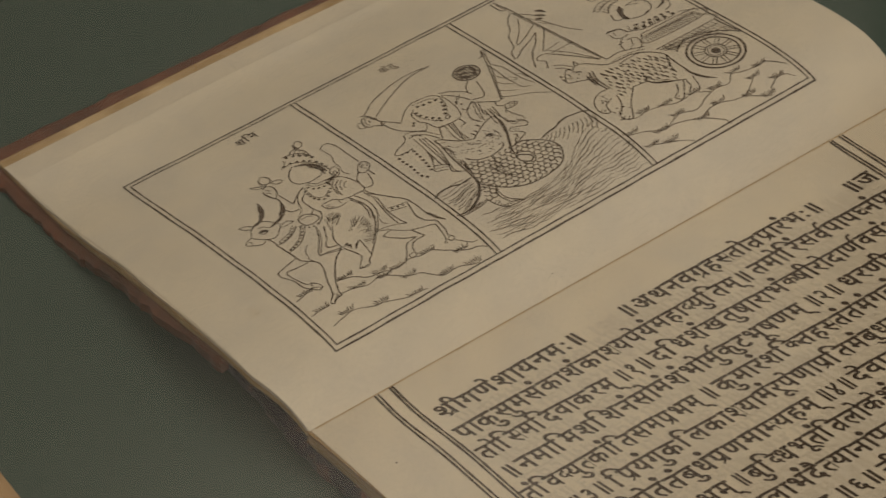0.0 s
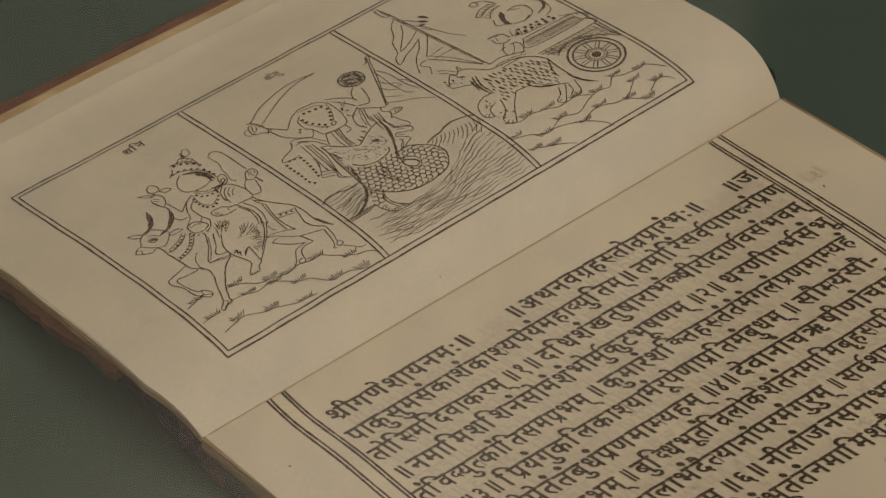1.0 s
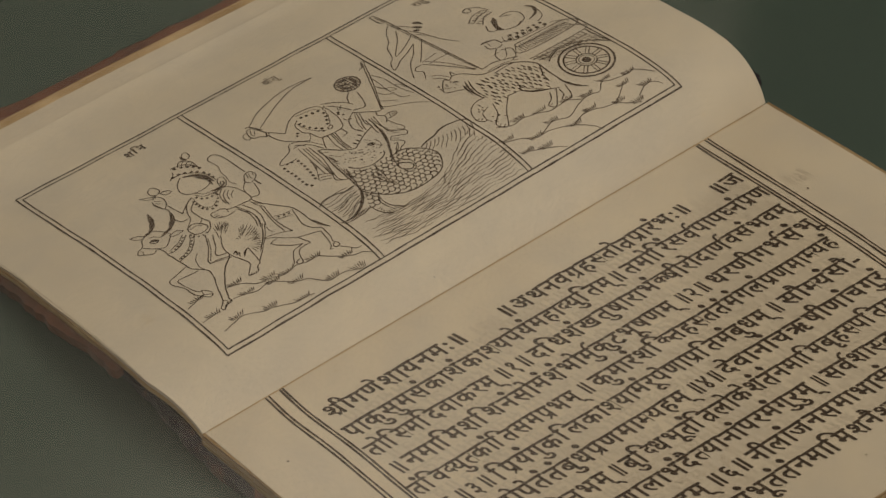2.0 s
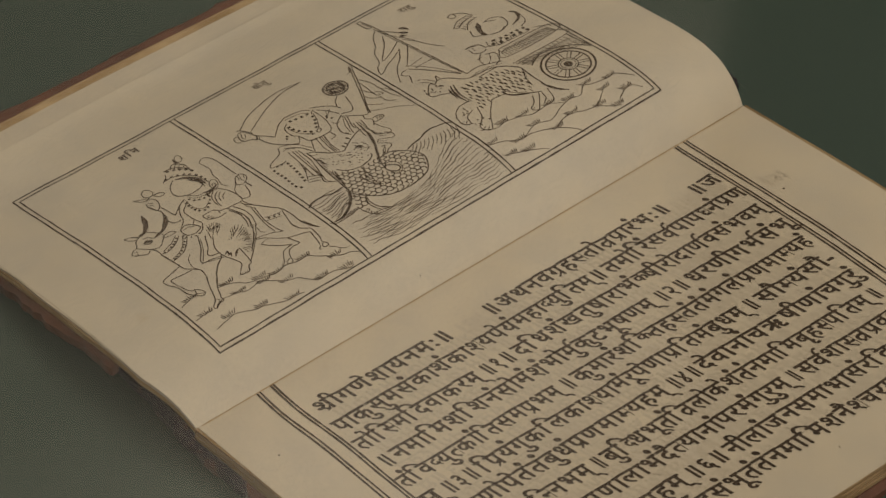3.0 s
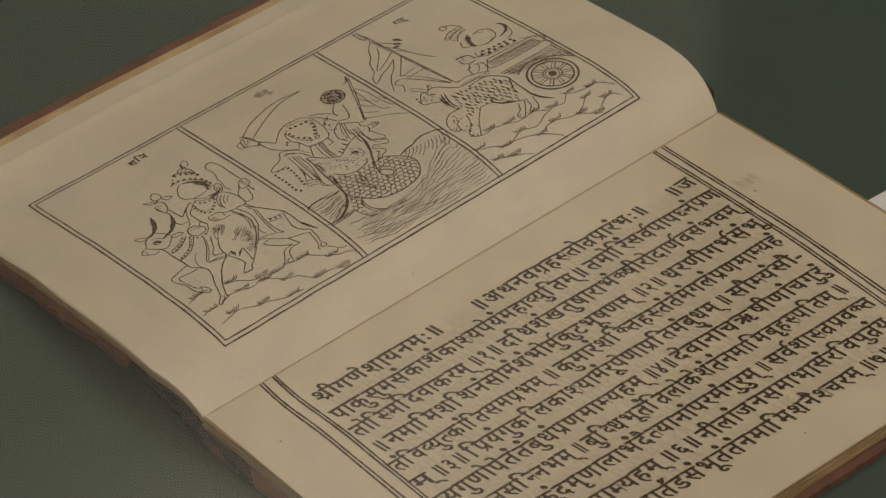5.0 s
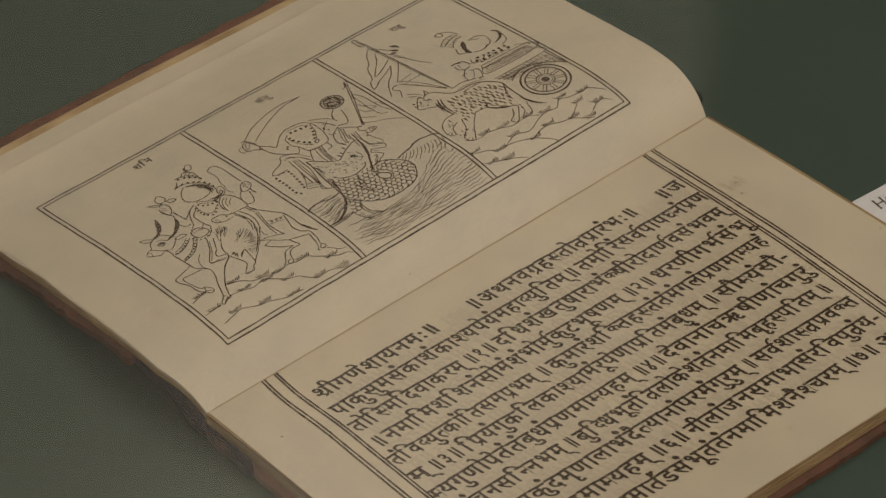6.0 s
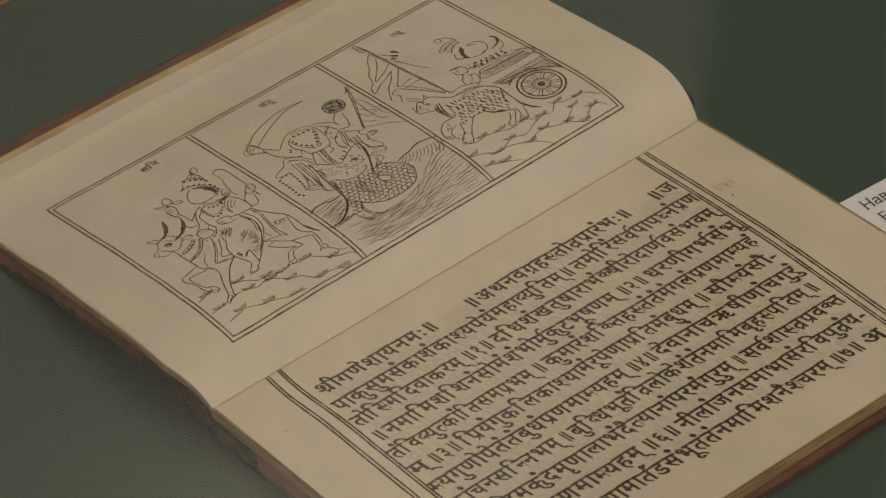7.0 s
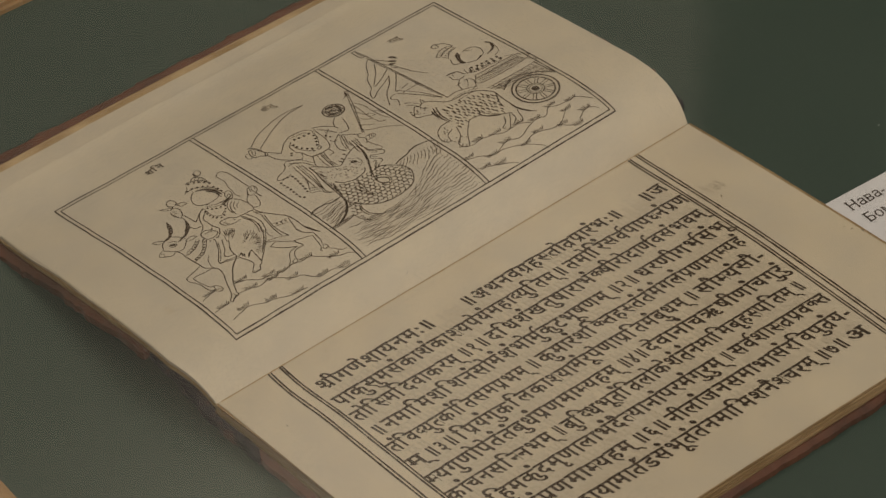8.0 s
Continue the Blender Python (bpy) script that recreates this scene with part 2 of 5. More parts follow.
def page_block(point, height, base, layers, spreads, label):
    """The leaves under the open one: thin packs with uneven edges, one part each."""
    for k, grow in zip(range(layers), spreads):
        f0, f1 = k / layers, (k + 0.985) / layers
        v, fc = sheet(point, height, 0.0, 40, 36, grow=grow + random.uniform(-0.0003, 0.0003))
        v = [(x, max(y, fold_y(x) + 0.0008) if base is upper_base else min(y, fold_y(x) - 0.00005), z) for x, y, z in v]
        n = len(v) // 2
        v = [(x, y, lerp(height(x, y) - 0.00024, base(x, y) + 0.0002, f0 if i < n else f1)
              + 0.00015 * noise.noise((x * 40, y * 40, k))) for i, (x, y, z) in enumerate(v)]
        fix_normals(mesh_part("leaf_pack", v, fc, EDGES_LOW if base is lower_base else EDGES if k > 1 else EDGES_LIGHT, book, label))


page_block(upper_point, upper_z, upper_base, 6, (0.0088, 0.0092, 0.0124, 0.0132, 0.0138, 0.0142), "pack of browned leaves under the picture page")
page_block(lower_point, lower_z, lower_base, 6, (0.0002, 0.0003, 0.0006, 0.0009, 0.0011, 0.0012), "pack of browned leaves under the text page")


def curled_z(x, y):
    """The picture leaf lifts a little along its back edge."""
    return upper_z(x, y) + 0.0007 * max(0.0, (y - 0.1382) / 0.0055) ** 2


v, f = sheet(upper_point, curled_z, 0.00018, 110, 80)
picture_leaf = fix_normals(mesh_part("picture_leaf", v, f, PAPER, book, "arched cream leaf with framed line drawings", True))
v, f = sheet(lower_point, lower_z, 0.00022, 80, 60)
text_leaf = fix_normals(mesh_part("text_leaf", v, f, PAPER_LOW, book, "cream leaf with printed lines of text", True))


def ragged(x, y, rough, seed):
    d = Vector((noise.noise((x * 90, y * 90, seed)), noise.noise((x * 90, y * 90, seed + 9)))) * rough
    d += Vector((noise.noise((x * 420, y * 420, seed)), noise.noise((x * 420, y * 420, seed + 5)))) * rough * 0.6
    return x + d.x, y + d.y


def board(name, corners, top, thick, rough, mat, label, seed, nx=110, ny=70):
    """A leather board between four plan corners (front left, front right, back right, back left), bent to the height top(x, y), with rubbed edges."""
    verts, faces = [], []
    rows = []
    for side in (0, 1):
        for j in range(ny + 1):
            for i in range(nx + 1):
                fu, fv = i / nx, j / ny
                x = lerp(lerp(corners[0][0], corners[1][0], fu), lerp(corners[3][0], corners[2][0], fu), fv)
                y = lerp(lerp(corners[0][1], corners[1][1], fu), lerp(corners[3][1], corners[2][1], fu), fv)
                edge = i in (0, nx) or j in (0, ny)
                z = top(x, y)
                if edge:
                    x, y = ragged(x, y, rough, seed)
                    z -= thick * (0.28 if side == 0 else -0.15)
                verts.append((x, y, max(z - side * thick, TABLE + 0.00005)))
    n = (nx + 1) * (ny + 1)
    for j in range(ny):
        for i in range(nx):
            a = j * (nx + 1) + i
            faces.append((a, a + 1, a + nx + 2, a + nx + 1))
            faces.append((n + a, n + a + nx + 1, n + a + nx + 2, n + a + 1))
    rim = [i for i in range(nx + 1)] + [j * (nx + 1) + nx for j in range(1, ny + 1)]
    rim += [ny * (nx + 1) + i for i in range(nx - 1, -1, -1)] + [j * (nx + 1) for j in range(ny - 1, 0, -1)]
    for a, b in zip(rim, rim[1:] + rim[:1]):
        faces.append((b, a, n + a, n + b))
    return fix_normals(mesh_part(name, verts, faces, mat, book, label))


board("cover_board", [(-0.0286, 0.033), (0.2000, 0.021), (0.200, 0.1640), (-0.0360, 0.1635)], upper_base, BOARD + 0.0022, 0.0016, LEATHER,
      "worn red-brown leather board, its edges rubbed", 1)
board("cover_board", [(-0.0123, -0.1250), (0.2115, -0.1405), (0.199, -0.018), (-0.0232, -0.017)], lower_base, BOARD + 0.0018, 0.0008, LEATHER,
      "worn red-brown leather board, its edges rubbed", 2)


def spine_top(x, y):
    f = min(1.0, max(0.0, (y + 0.010) / 0.042))
    return lerp(-0.0050, upper_base(x, 0.034) - 0.0016, f * f * (3 - 2 * f)) + 0.0005 * noise.noise((x * 150, y * 150, 4.0))


board("spine", [(-0.0232, -0.023), (0.1975, -0.021), (0.1990, 0.036), (-0.0276, 0.042)], spine_top, 0.0052, 0.0014, SPINE,
      "dark worn spine covering between the boards", 3, 100, 24)


def spine_cap():
    """The frayed dark cap at the head of the spine, a lump of rolled leather."""
    bm = bmesh.new()
    bmesh.ops.create_icosphere(bm, subdivisions=3, radius=1.0)
    for p in bm.verts:
        n = 1 + 0.25 * noise.noise(p.co * 2.3)
        p.co = Vector((0.1982 + 0.0026 * n * p.co.x, 0.0085 + 0.0046 * n * p.co.y, 0.0008 + 0.0050 * n * p.co.z))
    ob = part("spine_cap", bm, SPINE, book, "frayed dark leather cap at the end of the spine")
    ob.data.polygons.foreach_set("use_smooth", [True] * len(ob.data.polygons))


spine_cap()


def ribbon(verts, faces, pts, width, height, lift=0.00012, taper=False):
    """A flat ink stroke of the given width along plan points, laid on a leaf."""
    n = len(pts)
    base = len(verts)
    for i, (x, y) in enumerate(pts):
        x0, y0 = pts[max(i - 1, 0)]
        x1, y1 = pts[min(i + 1, n - 1)]
        l = math.hypot(x1 - x0, y1 - y0) or 1.0
        w = width / 2 * (1 + 0.38 * noise.noise((x * 700, y * 700, 3.0)) + 0.25 * noise.noise((x * 160, y * 160, 5.0)))
        if taper:
            w *= 0.25 + 0.75 * math.sin(math.pi * min(1.0, max(0.0, i / (n - 1))) ** 0.8)
        dx, dy = -(y1 - y0) / l * w, (x1 - x0) / l * w
        for s in (1, -1):
            px, py = x + s * dx, y + s * dy
            verts.append((px, py, height(px, py) + lift))
    for i in range(n - 1):
        a = base + 2 * i
        faces.append((a, a + 1, a + 3, a + 2))


def straight(a, b, n=40):
    return [(lerp(a[0], b[0], i / n), lerp(a[1], b[1], i / n)) for i in range(n + 1)]


# ruled frame of the picture page: corners in plan, three panels
F_BL, F_BR, F_TR, F_TL = (-0.0043, 0.0133), (0.1697, 0.0117), (0.1706, 0.1163), (-0.0087, 0.1188)


def on_frame(u, v):
    """Plan point inside the picture frame, u and v from 0 to 1."""
    a = (lerp(F_BL[0], F_BR[0], u), lerp(F_BL[1], F_BR[1], u))
    b = (lerp(F_TL[0], F_TR[0], u), lerp(F_TL[1], F_TR[1], u))
    return lerp(a[0], b[0], v), lerp(a[1], b[1], v)


def ruled(name, lines, width, height, label):
    verts, faces = [], []
    for line in lines:
        ribbon(verts, faces, line, width, height)
    return mesh_part(name, verts, faces, INK, picture_leaf if height is upper_z else text_leaf, label)


def frame_line(u0, v0, u1, v1):
    pts = [on_frame(lerp(u0, u1, i / 90), lerp(v0, v1, i / 90)) for i in range(91)]
    return [(x + 0.00022 * noise.noise((x * 80, y * 80, 6.0)), y + 0.00026 * noise.noise((x * 80, y * 80, 8.0))) for x, y in pts]


GU, GV = 0.0085, 0.0150
ruled("frame_rule", [frame_line(0, 0, 1, 0), frame_line(1, 0, 1, 1), frame_line(1, 1, 0, 1), frame_line(0, 1, 0, 0)], 0.00055, upper_z,
      "outer black rule of the picture frame")
ruled("frame_rule", [frame_line(GU, GV, 1 - GU, GV), frame_line(1 - GU, GV, 1 - GU, 1 - GV), frame_line(1 - GU, 1 - GV, GU, 1 - GV),
                     frame_line(GU, 1 - GV, GU, GV)], 0.00045, upper_z, "inner black rule of the picture frame")
for u, ut in ((0.323, 0.333), (0.649, 0.664)):
    ruled("panel_divider", [frame_line(u - 0.0045, GV, ut - 0.0045, 1 - GV), frame_line(u + 0.0045, GV, ut + 0.0045, 1 - GV)], 0.0005, upper_z,
          "double black rule between two pictures")


# ruled borders of the text page, two double lines
def lower_line(table):
    y0, y1 = table[0][0], table[-1][0]
    ys = [lerp(y0, y1, i / 90) for i in range(91)]
    return [(sum(steps(y + o, table) for o in (-0.005, -0.0025, 0.0, 0.0025, 0.005)) / 5 + 0.00016 * noise.noise((y * 70, table[0][1] * 900, 2.0)), y) for y in ys]


def border(table):
    ruled("border_rule", [lower_line([(-a, x) for a, x in [(-p, q) for p, q in table]][::-1])], 0.00064, lower_z, "black rule beside the text")


for xt, xb in ((-0.0008, 0.0075), (0.0003, 0.0088), (0.0040, 0.0130), (0.0050, 0.0141)):
    border([(0.0000, xt - 0.0007), (-0.007, xt - 0.0009), (-0.015, xt - 0.0003), (-0.026, lerp(xt, xb, 0.16)), (-0.05, lerp(xt, xb, 0.36)), (-0.118, xb)])
for xt, xb in ((0.1638, 0.1728), (0.1649, 0.1740), (0.1677, 0.1765), (0.1689, 0.1778)):
    border([(-0.002, xt), (-0.06, lerp(xt, xb, 0.62)), (-0.126, xb)])


# tan ribbon painted for the lit leaf edge where the two leaves meet
GUTTER = plain("lit_leaf_edge", (0.40, 0.28, 0.14), (0.52, 0.38, 0.21), 90.0)
v, f = [], []
ribbon(v, f, [(lerp(-0.0205, 0.194, i / 160), fold_y(lerp(-0.0205, 0.194, i / 160)) - 0.00032) for i in range(161)], 0.00050, lower_z, 0.00010)
mesh_part("gutter_line", v, f, GUTTER, text_leaf, "thin tan line painted as the lit leaf edge along the gutter")


# ---- ink drawings: plain line shapes on the picture leaf ----
def curve_points(pts, step=0.0006):
    """Smooth curve through a few control points."""
    p = [Vector(q) for q in pts]
    p = [p[0] * 2 - p[1]] + p + [p[-1] * 2 - p[-2]]
    out = []
    for i in range(1, len(p) - 2):
        n = max(2, int((p[i + 1] - p[i]).length / step))
        for k in range(n):
            t = k / n
            q = 0.5 * (2 * p[i] + (p[i + 1] - p[i - 1]) * t + (2 * p[i - 1] - 5 * p[i] + 4 * p[i + 1] - p[i + 2]) * t * t
                       + (3 * p[i] - p[i - 1] - 3 * p[i + 1] + p[i + 2]) * t ** 3)
            out.append((q.x, q.y))
    out.append((p[-2].x, p[-2].y))
    return out


def pairs(values):
    return [(values[i] / 1000, values[i + 1] / 1000) for i in range(0, len(values), 2)]


class Drawing:
    """Collects pen strokes, given in millimetres on the leaf, into one mesh."""

    def __init__(self):
        self.verts, self.faces = [], []

    def run(self, pts, width, taper=False):
        pts = [(x + 0.00013 * noise.noise((x * 520, y * 520, 1.0)), y + 0.00013 * noise.noise((x * 520, y * 520, 7.0))) for x, y in pts]
        ribbon(self.verts, self.faces, pts, width, upper_z, 0.00014 + 0.00004 * random.random(), taper)

    def line(self, width, *values):
        self.run(curve_points(pairs(values)), width / 1000)

    def brush(self, width, *values):
        self.run(curve_points(pairs(values), 0.0004), width / 1000, True)

    def ring(self, width, x, y, r):
        self.run([(x / 1000 + r / 1000 * math.cos(a * math.tau / 28), y / 1000 + r / 1000 * math.sin(a * math.tau / 28)) for a in range(29)], width / 1000)

    def disc(self, width, x, y, r):
        """A round shape filled by close hatching."""
        self.ring(0.5, x, y, r)
        self.ring(0.35, x, y, r * 0.72)
        for k in range(-3, 4):
            c = r * k / 4
            h = math.sqrt(max(0.0, r * r - c * c))
            self.run(straight(((x + c) / 1000, (y - h) / 1000), ((x + c * 0.9) / 1000, (y + h) / 1000), 8), 0.0003)
            self.run(straight(((x - h) / 1000, (y + c) / 1000), ((x + h) / 1000, (y + c) / 1000), 8), 0.0002)

    def beads(self, width, *values):
        pts = curve_points(pairs(values), 0.0003)
        d = 0.0
        for (x0, y0), (x1, y1) in zip(pts, pts[1:]):
            d += math.hypot(x1 - x0, y1 - y0)
            if d > max(0.0012, width * 0.0021):
                d = 0.0
                r = width / 2000
                self.run([(x0 - r, y0), (x0 - r * 0.5, y0), (x0 + r * 0.5, y0), (x0 + r, y0)], width / 1000 * 1.1)

    def fan(self, width, *values):
        """Strokes fanning out from the first point."""
        (cx, cy), *ends = pairs(values)
        fine = curve_points(ends, 0.0010)
        for ex, ey in fine:
            s = random.uniform(0.25, 0.75)
            self.run(curve_points([(lerp(ex, cx, s), lerp(ey, cy, s)), (lerp(ex, cx, s / 2) + 0.0002, lerp(ey, cy, s / 2)), (ex, ey)]), width / 1000, True)

    def tufts(self, *values):
        for x, y in pairs(values):
            for k in range(7):
                a = lerp(-0.9, 0.9, k / 6) + random.uniform(-0.1, 0.1)
                h = random.uniform(0.0013, 0.0022)
                bx = x + (k - 3) * 0.00055
                self.run(curve_points([(bx, y), (bx + h * 0.35 * math.sin(a), y + h * 0.5), (bx + h * 0.8 * math.sin(a), y + h)]), 0.00036, True)

    def hatch(self, width, x0, y0, x1, y1, x2, y2, x3, y3, n):
        """Crossing strokes between the edge 0-1 and the edge 2-3."""
        for k in range(n + 1):
            f = k / n
            a = (lerp(x0, x1, f) / 1000, lerp(y0, y1, f) / 1000)
            for g in (f, min(1.0, f + 1.6 / n)):
                self.run(straight(a, (lerp(x2, x3, g) / 1000, lerp(y2, y3, g) / 1000), 8), width / 1000)

    def put(self, label):
        return tagged(mesh_part("ink_drawing", self.verts, self.faces, INK_FINE, picture_leaf, label), kind="stuff")


d = Drawing()
d.line(0.28, 10.2, 34, 14.6, 32.5, 18.2, 29.3, 22.4, 28.4, 26.2, 27, 29.6, 27.6, 31.6, 27.7, 34.4, 26.6, 37.7, 26.6, 40.8, 23.7, 45.6, 20.3, 48.7, 19.5, 51.3, 17.5)
d.line(0.28, 5.1, 27.1, 8.3, 28.9, 12.6, 28.2, 16.4, 26.9, 19.7, 27.5, 21.5, 27.3, 24.4, 24.7, 27.4, 22.3, 30.3, 21.3, 31.9, 19.3, 34.3, 17.1, 36.6, 16.9, 40.3, 16.8, 44.3, 15.1, 46.5, 15.3)
d.line(0.28, 0.1, 20.4, 3.8, 21.2, 7.8, 21.8, 13.1, 19.4, 16.3, 18.9, 21.7, 16.6, 25.2, 16.4, 28.4, 15.8)
d.line(0.28, -2.6, 27, 0.8, 27.4, 3.6, 27.4)
d.line(0.28, -2.4, 34.4, 0.7, 35.3, 3.7, 36.2, 6.5, 34.6)
d.tufts(13.5, 33.2, 22.1, 28.6, 27.3, 26.8, 36.7, 26.3, 44.4, 21, 14.2, 27.8, 22.1, 26.4, 27.4, 22.3, 36.2, 16.9, 44.6, 15.4, 6, 22, 15.7, 19.1, 24.9, 16, 1.5, 35.2, 1.5, 27.1)
d.put("ink lines of low ground with grass tufts")

d = Drawing()
d.brush(1.48, 14.3, 79.9, 12.7, 75, 10.6, 72.5, 8.5, 71.4, 7.1, 71.2)
d.brush(1.48, 19.6, 75.6, 18, 72, 15.2, 69, 12.7, 67.9, 10.5, 67.3)
d.line(0.32, 3.7, 73.8, 5.9, 73, 7.5, 71.2)
d.line(0.32, 3.7, 73.8, 4.6, 71.8, 6.4, 70.6)
d.line(0.32, 7.3, 71, 6.3, 70.4, 5.2, 69.5, 4.3, 67.5, 2.2, 66.7, 1.3, 65.7, 1.3, 64.8, 3.1, 63.2, 5, 62.3, 6.2, 63.1)
d.line(0.24, 2.2, 66, 3.1, 65.4, 2.4, 64)
d.line(0.32, 3.9, 67, 5.6, 64.6, 6.8, 63.3, 7.6, 60.7, 7.4, 58.8)
d.line(0.32, 6.8, 63.3, 8.8, 62.3, 10.6, 63.3, 13.1, 65.7)
d.line(0.32, 7.8, 71.7, 9.4, 72.1, 10.5, 71.7, 11.7, 70.3, 12.7, 68.7, 13.5, 66.5)
d.line(0.32, 12.5, 65.8, 15.5, 66.3, 17, 64.7)
d.line(0.24, 12.6, 65.3, 14.3, 64.6, 17, 64.7)
d.line(0.32, 6.8, 67.6, 8.3, 68, 9.4, 66.4, 7.8, 66, 6.8, 67.6)
d.brush(0.94, 7.3, 67.5, 8.3, 67.2, 9, 66.4)
d.line(0.24, 7.8, 69.5, 9.2, 69.2, 10.4, 67.4)
d.line(0.32, 16.3, 62.4, 13.4, 60.1, 9.6, 58.5, 7.2, 59.1)
d.line(0.24, 15.6, 63.3, 12.5, 61.1, 8.6, 59.6)
d.beads(0.6, 15.9, 62.8, 13, 60.5, 9.2, 58.9, 7.4, 59.2)
d.line(0.32, 18, 60.5, 14.9, 56.7, 12, 54.5, 8, 53.5)
d.line(0.24, 17, 61.6, 14.6, 57.9, 11.2, 55.4, 8.3, 54.5)
d.beads(0.6, 17.5, 61, 14.7, 57.4, 11.5, 55, 8.1, 53.9)
d.line(0.38, 7.2, 59.1, 7.6, 56, 8, 51.5, 8.3, 48.3, 10, 46.1, 11.3, 44, 10.9, 40.8, 9.1, 36.7, 7.5, 32.2, 6.3, 29.8, 4.5, 28.1, 5.1, 26.9, 6.2, 28.2, 8.5, 28.4, 8.6, 30, 9.1, 30.9, 10.2, 33.8, 13.2, 38.5, 16.1, 42, 19, 44.1, 19.7, 45.3)
d.line(0.24, 6.5, 30.3, 7.7, 29.5, 6.1, 28)
d.line(0.32, 7.8, 50.1, 3.3, 48.9, 0.5, 48, 0.4, 45.7, 1.8, 42.8, 2.3, 38.4, 3.5, 36.2, 5.1, 34.2, 6.5, 35, 6.1, 36.8, 4.9, 38.1, 4.2, 38, 3, 40.3, 2.4, 43.7, 2.1, 45.9, 2.8, 46.7, 5.8, 46.3, 9.4, 46)
d.line(0.24, 4.7, 37.9, 4.3, 36.4, 3.6, 36.4)
d.line(0.24, 13.6, 52.7, 12, 51.2, 11, 49.4, 10.5, 46.8, 11, 45.1)
d.line(0.32, 20.1, 58.1, 17.5, 52.6, 13.5, 46.8, 16.3, 45.8, 19.5, 44.8)
d.line(0.32, 21.7, 56.4, 19.4, 51.7, 17, 47.8, 20.3, 46.2)
d.line(0.24, 19.9, 56.3, 17.6, 51.6, 14.3, 47)
d.line(0.24, 13.3, 46.2, 16.6, 45, 19.6, 43.8)
d.line(0.36, 38.9, 60.6, 41.5, 56.7, 43.8, 52.8, 45.7, 49.4, 46.2, 45, 46, 40.3, 47.1, 36.4, 48.4, 34.3)
d.brush(1.01, 45.9, 40.8, 46.7, 38.8, 47.2, 36.6, 48.2, 34.4)
d.line(0.32, 39.5, 56.8, 38.8, 53.2, 37.8, 47, 37.6, 42.3)
d.line(0.32, 40.3, 56.3, 38.8, 49.3, 38.7, 44, 39.4, 40.5)
d.beads(0.7, 39.1, 49.4, 41.6, 48.4, 44.2, 47.7)
d.line(0.24, 39.4, 50, 41.8, 49, 44.6, 48.5)
d.line(0.24, 38.9, 48.4, 41.3, 47.4, 43.9, 46.7)
d.line(0.32, 45.2, 48.7, 44.2, 45.1, 43.3, 41.2, 43.9, 38.1, 46, 35.6, 46, 33.3, 45.7, 30.9, 44.9, 28.7)
d.line(0.32, 45.1, 34.5, 44.5, 32, 44.2, 29.8, 43.2, 27.2, 42.2, 26.4, 43, 26)
d.line(0.32, 44.7, 28.5, 45.4, 27.6, 45.7, 26.3, 44.2, 25.9, 43.8, 27, 44.8, 27.8)
d.line(0.24, 45.2, 25.4, 46.7, 23.6, 48.3, 21.7, 50, 21.5)
d.line(0.32, 38.5, 37, 42, 35.7, 45.1, 34.5)
d.line(0.32, 38.5, 37, 39.1, 34.8, 39.7, 32.7, 37, 32.8, 34.8, 31.6, 33.9, 29.6, 33.3, 27.7, 31.8, 27.4, 31.8, 28.8, 33.3, 29.1)
d.line(0.32, 37.7, 33.9, 34.6, 33.3, 33.1, 32.2, 31.5, 29.4, 30, 28, 31, 27.8)
d.line(0.24, 31.1, 43.5, 33.9, 41.8, 35.8, 39.4, 38.5, 37)
d.line(0.32, 31.1, 40.4, 32.6, 38, 35.1, 35.5, 37.8, 33.8)
d.line(0.24, 31.1, 40.4, 33.1, 41.1, 34.2, 41.1)
d.line(0.32, 35.6, 49.5, 32.3, 44.7, 28.6, 40.7, 24.7, 36.9)
d.line(0.24, 35.1, 50, 31.3, 44.6, 27.6, 40.5)
d.line(0.24, 34.9, 47.7, 34.6, 45.5, 35.3, 44.3)
d.line(0.24, 31.7, 43.7, 33.5, 43.4, 37, 42.1, 39.4, 40.5)
d.put("fine ink outline of a horned mount with garlands")

d = Drawing()
d.line(0.32, 38.3, 96.6, 39.5, 98, 40.6, 97.7, 40.6, 95.7, 39.2, 94.3, 38.2, 95.1, 38.3, 96.6)
d.brush(1.17, 38.1, 97.3, 37.9, 95.4, 38.5, 94.2)
d.line(0.24, 34.3, 92.9, 36.2, 95, 37.7, 94.7)
d.line(0.24, 35.2, 92.2, 37, 94.1, 38.1, 93.7)
d.line(0.24, 36.3, 91.4, 37.8, 93, 38.7, 92.5)
d.line(0.24, 37.1, 90.4, 38.6, 91.5, 39, 91.1)
d.line(0.24, 37.7, 89.2, 38.9, 89.7, 38.6, 88.2)
d.line(0.32, 34.4, 93.3, 36.2, 95, 37.9, 94, 39, 91.7, 38.7, 88)
d.beads(0.9, 31.3, 93.1, 34, 92.7, 37, 90.5, 38.5, 87.7, 39, 85.2)
d.line(0.4, 32.3, 93.9, 35, 93.5, 37.6, 91.3, 39.1, 87)
d.line(0.32, 31.7, 92.1, 30.7, 90.3, 28.7, 88.8)
d.beads(0.9, 28.9, 88.6, 31.1, 89.9, 33.3, 89.1, 35.6, 87.8, 37.8, 85.2, 38.8, 82, 38.7, 78.7)
d.line(0.32, 30.1, 89.5, 33, 89, 35.6, 86.9, 38, 83.5, 38.6, 78.3)
d.brush(1.25, 32.2, 87.5, 35, 85.7, 37.2, 82.4, 37.7, 78)
d.brush(0.94, 34.9, 84.3, 36.7, 81.1, 36.6, 77)
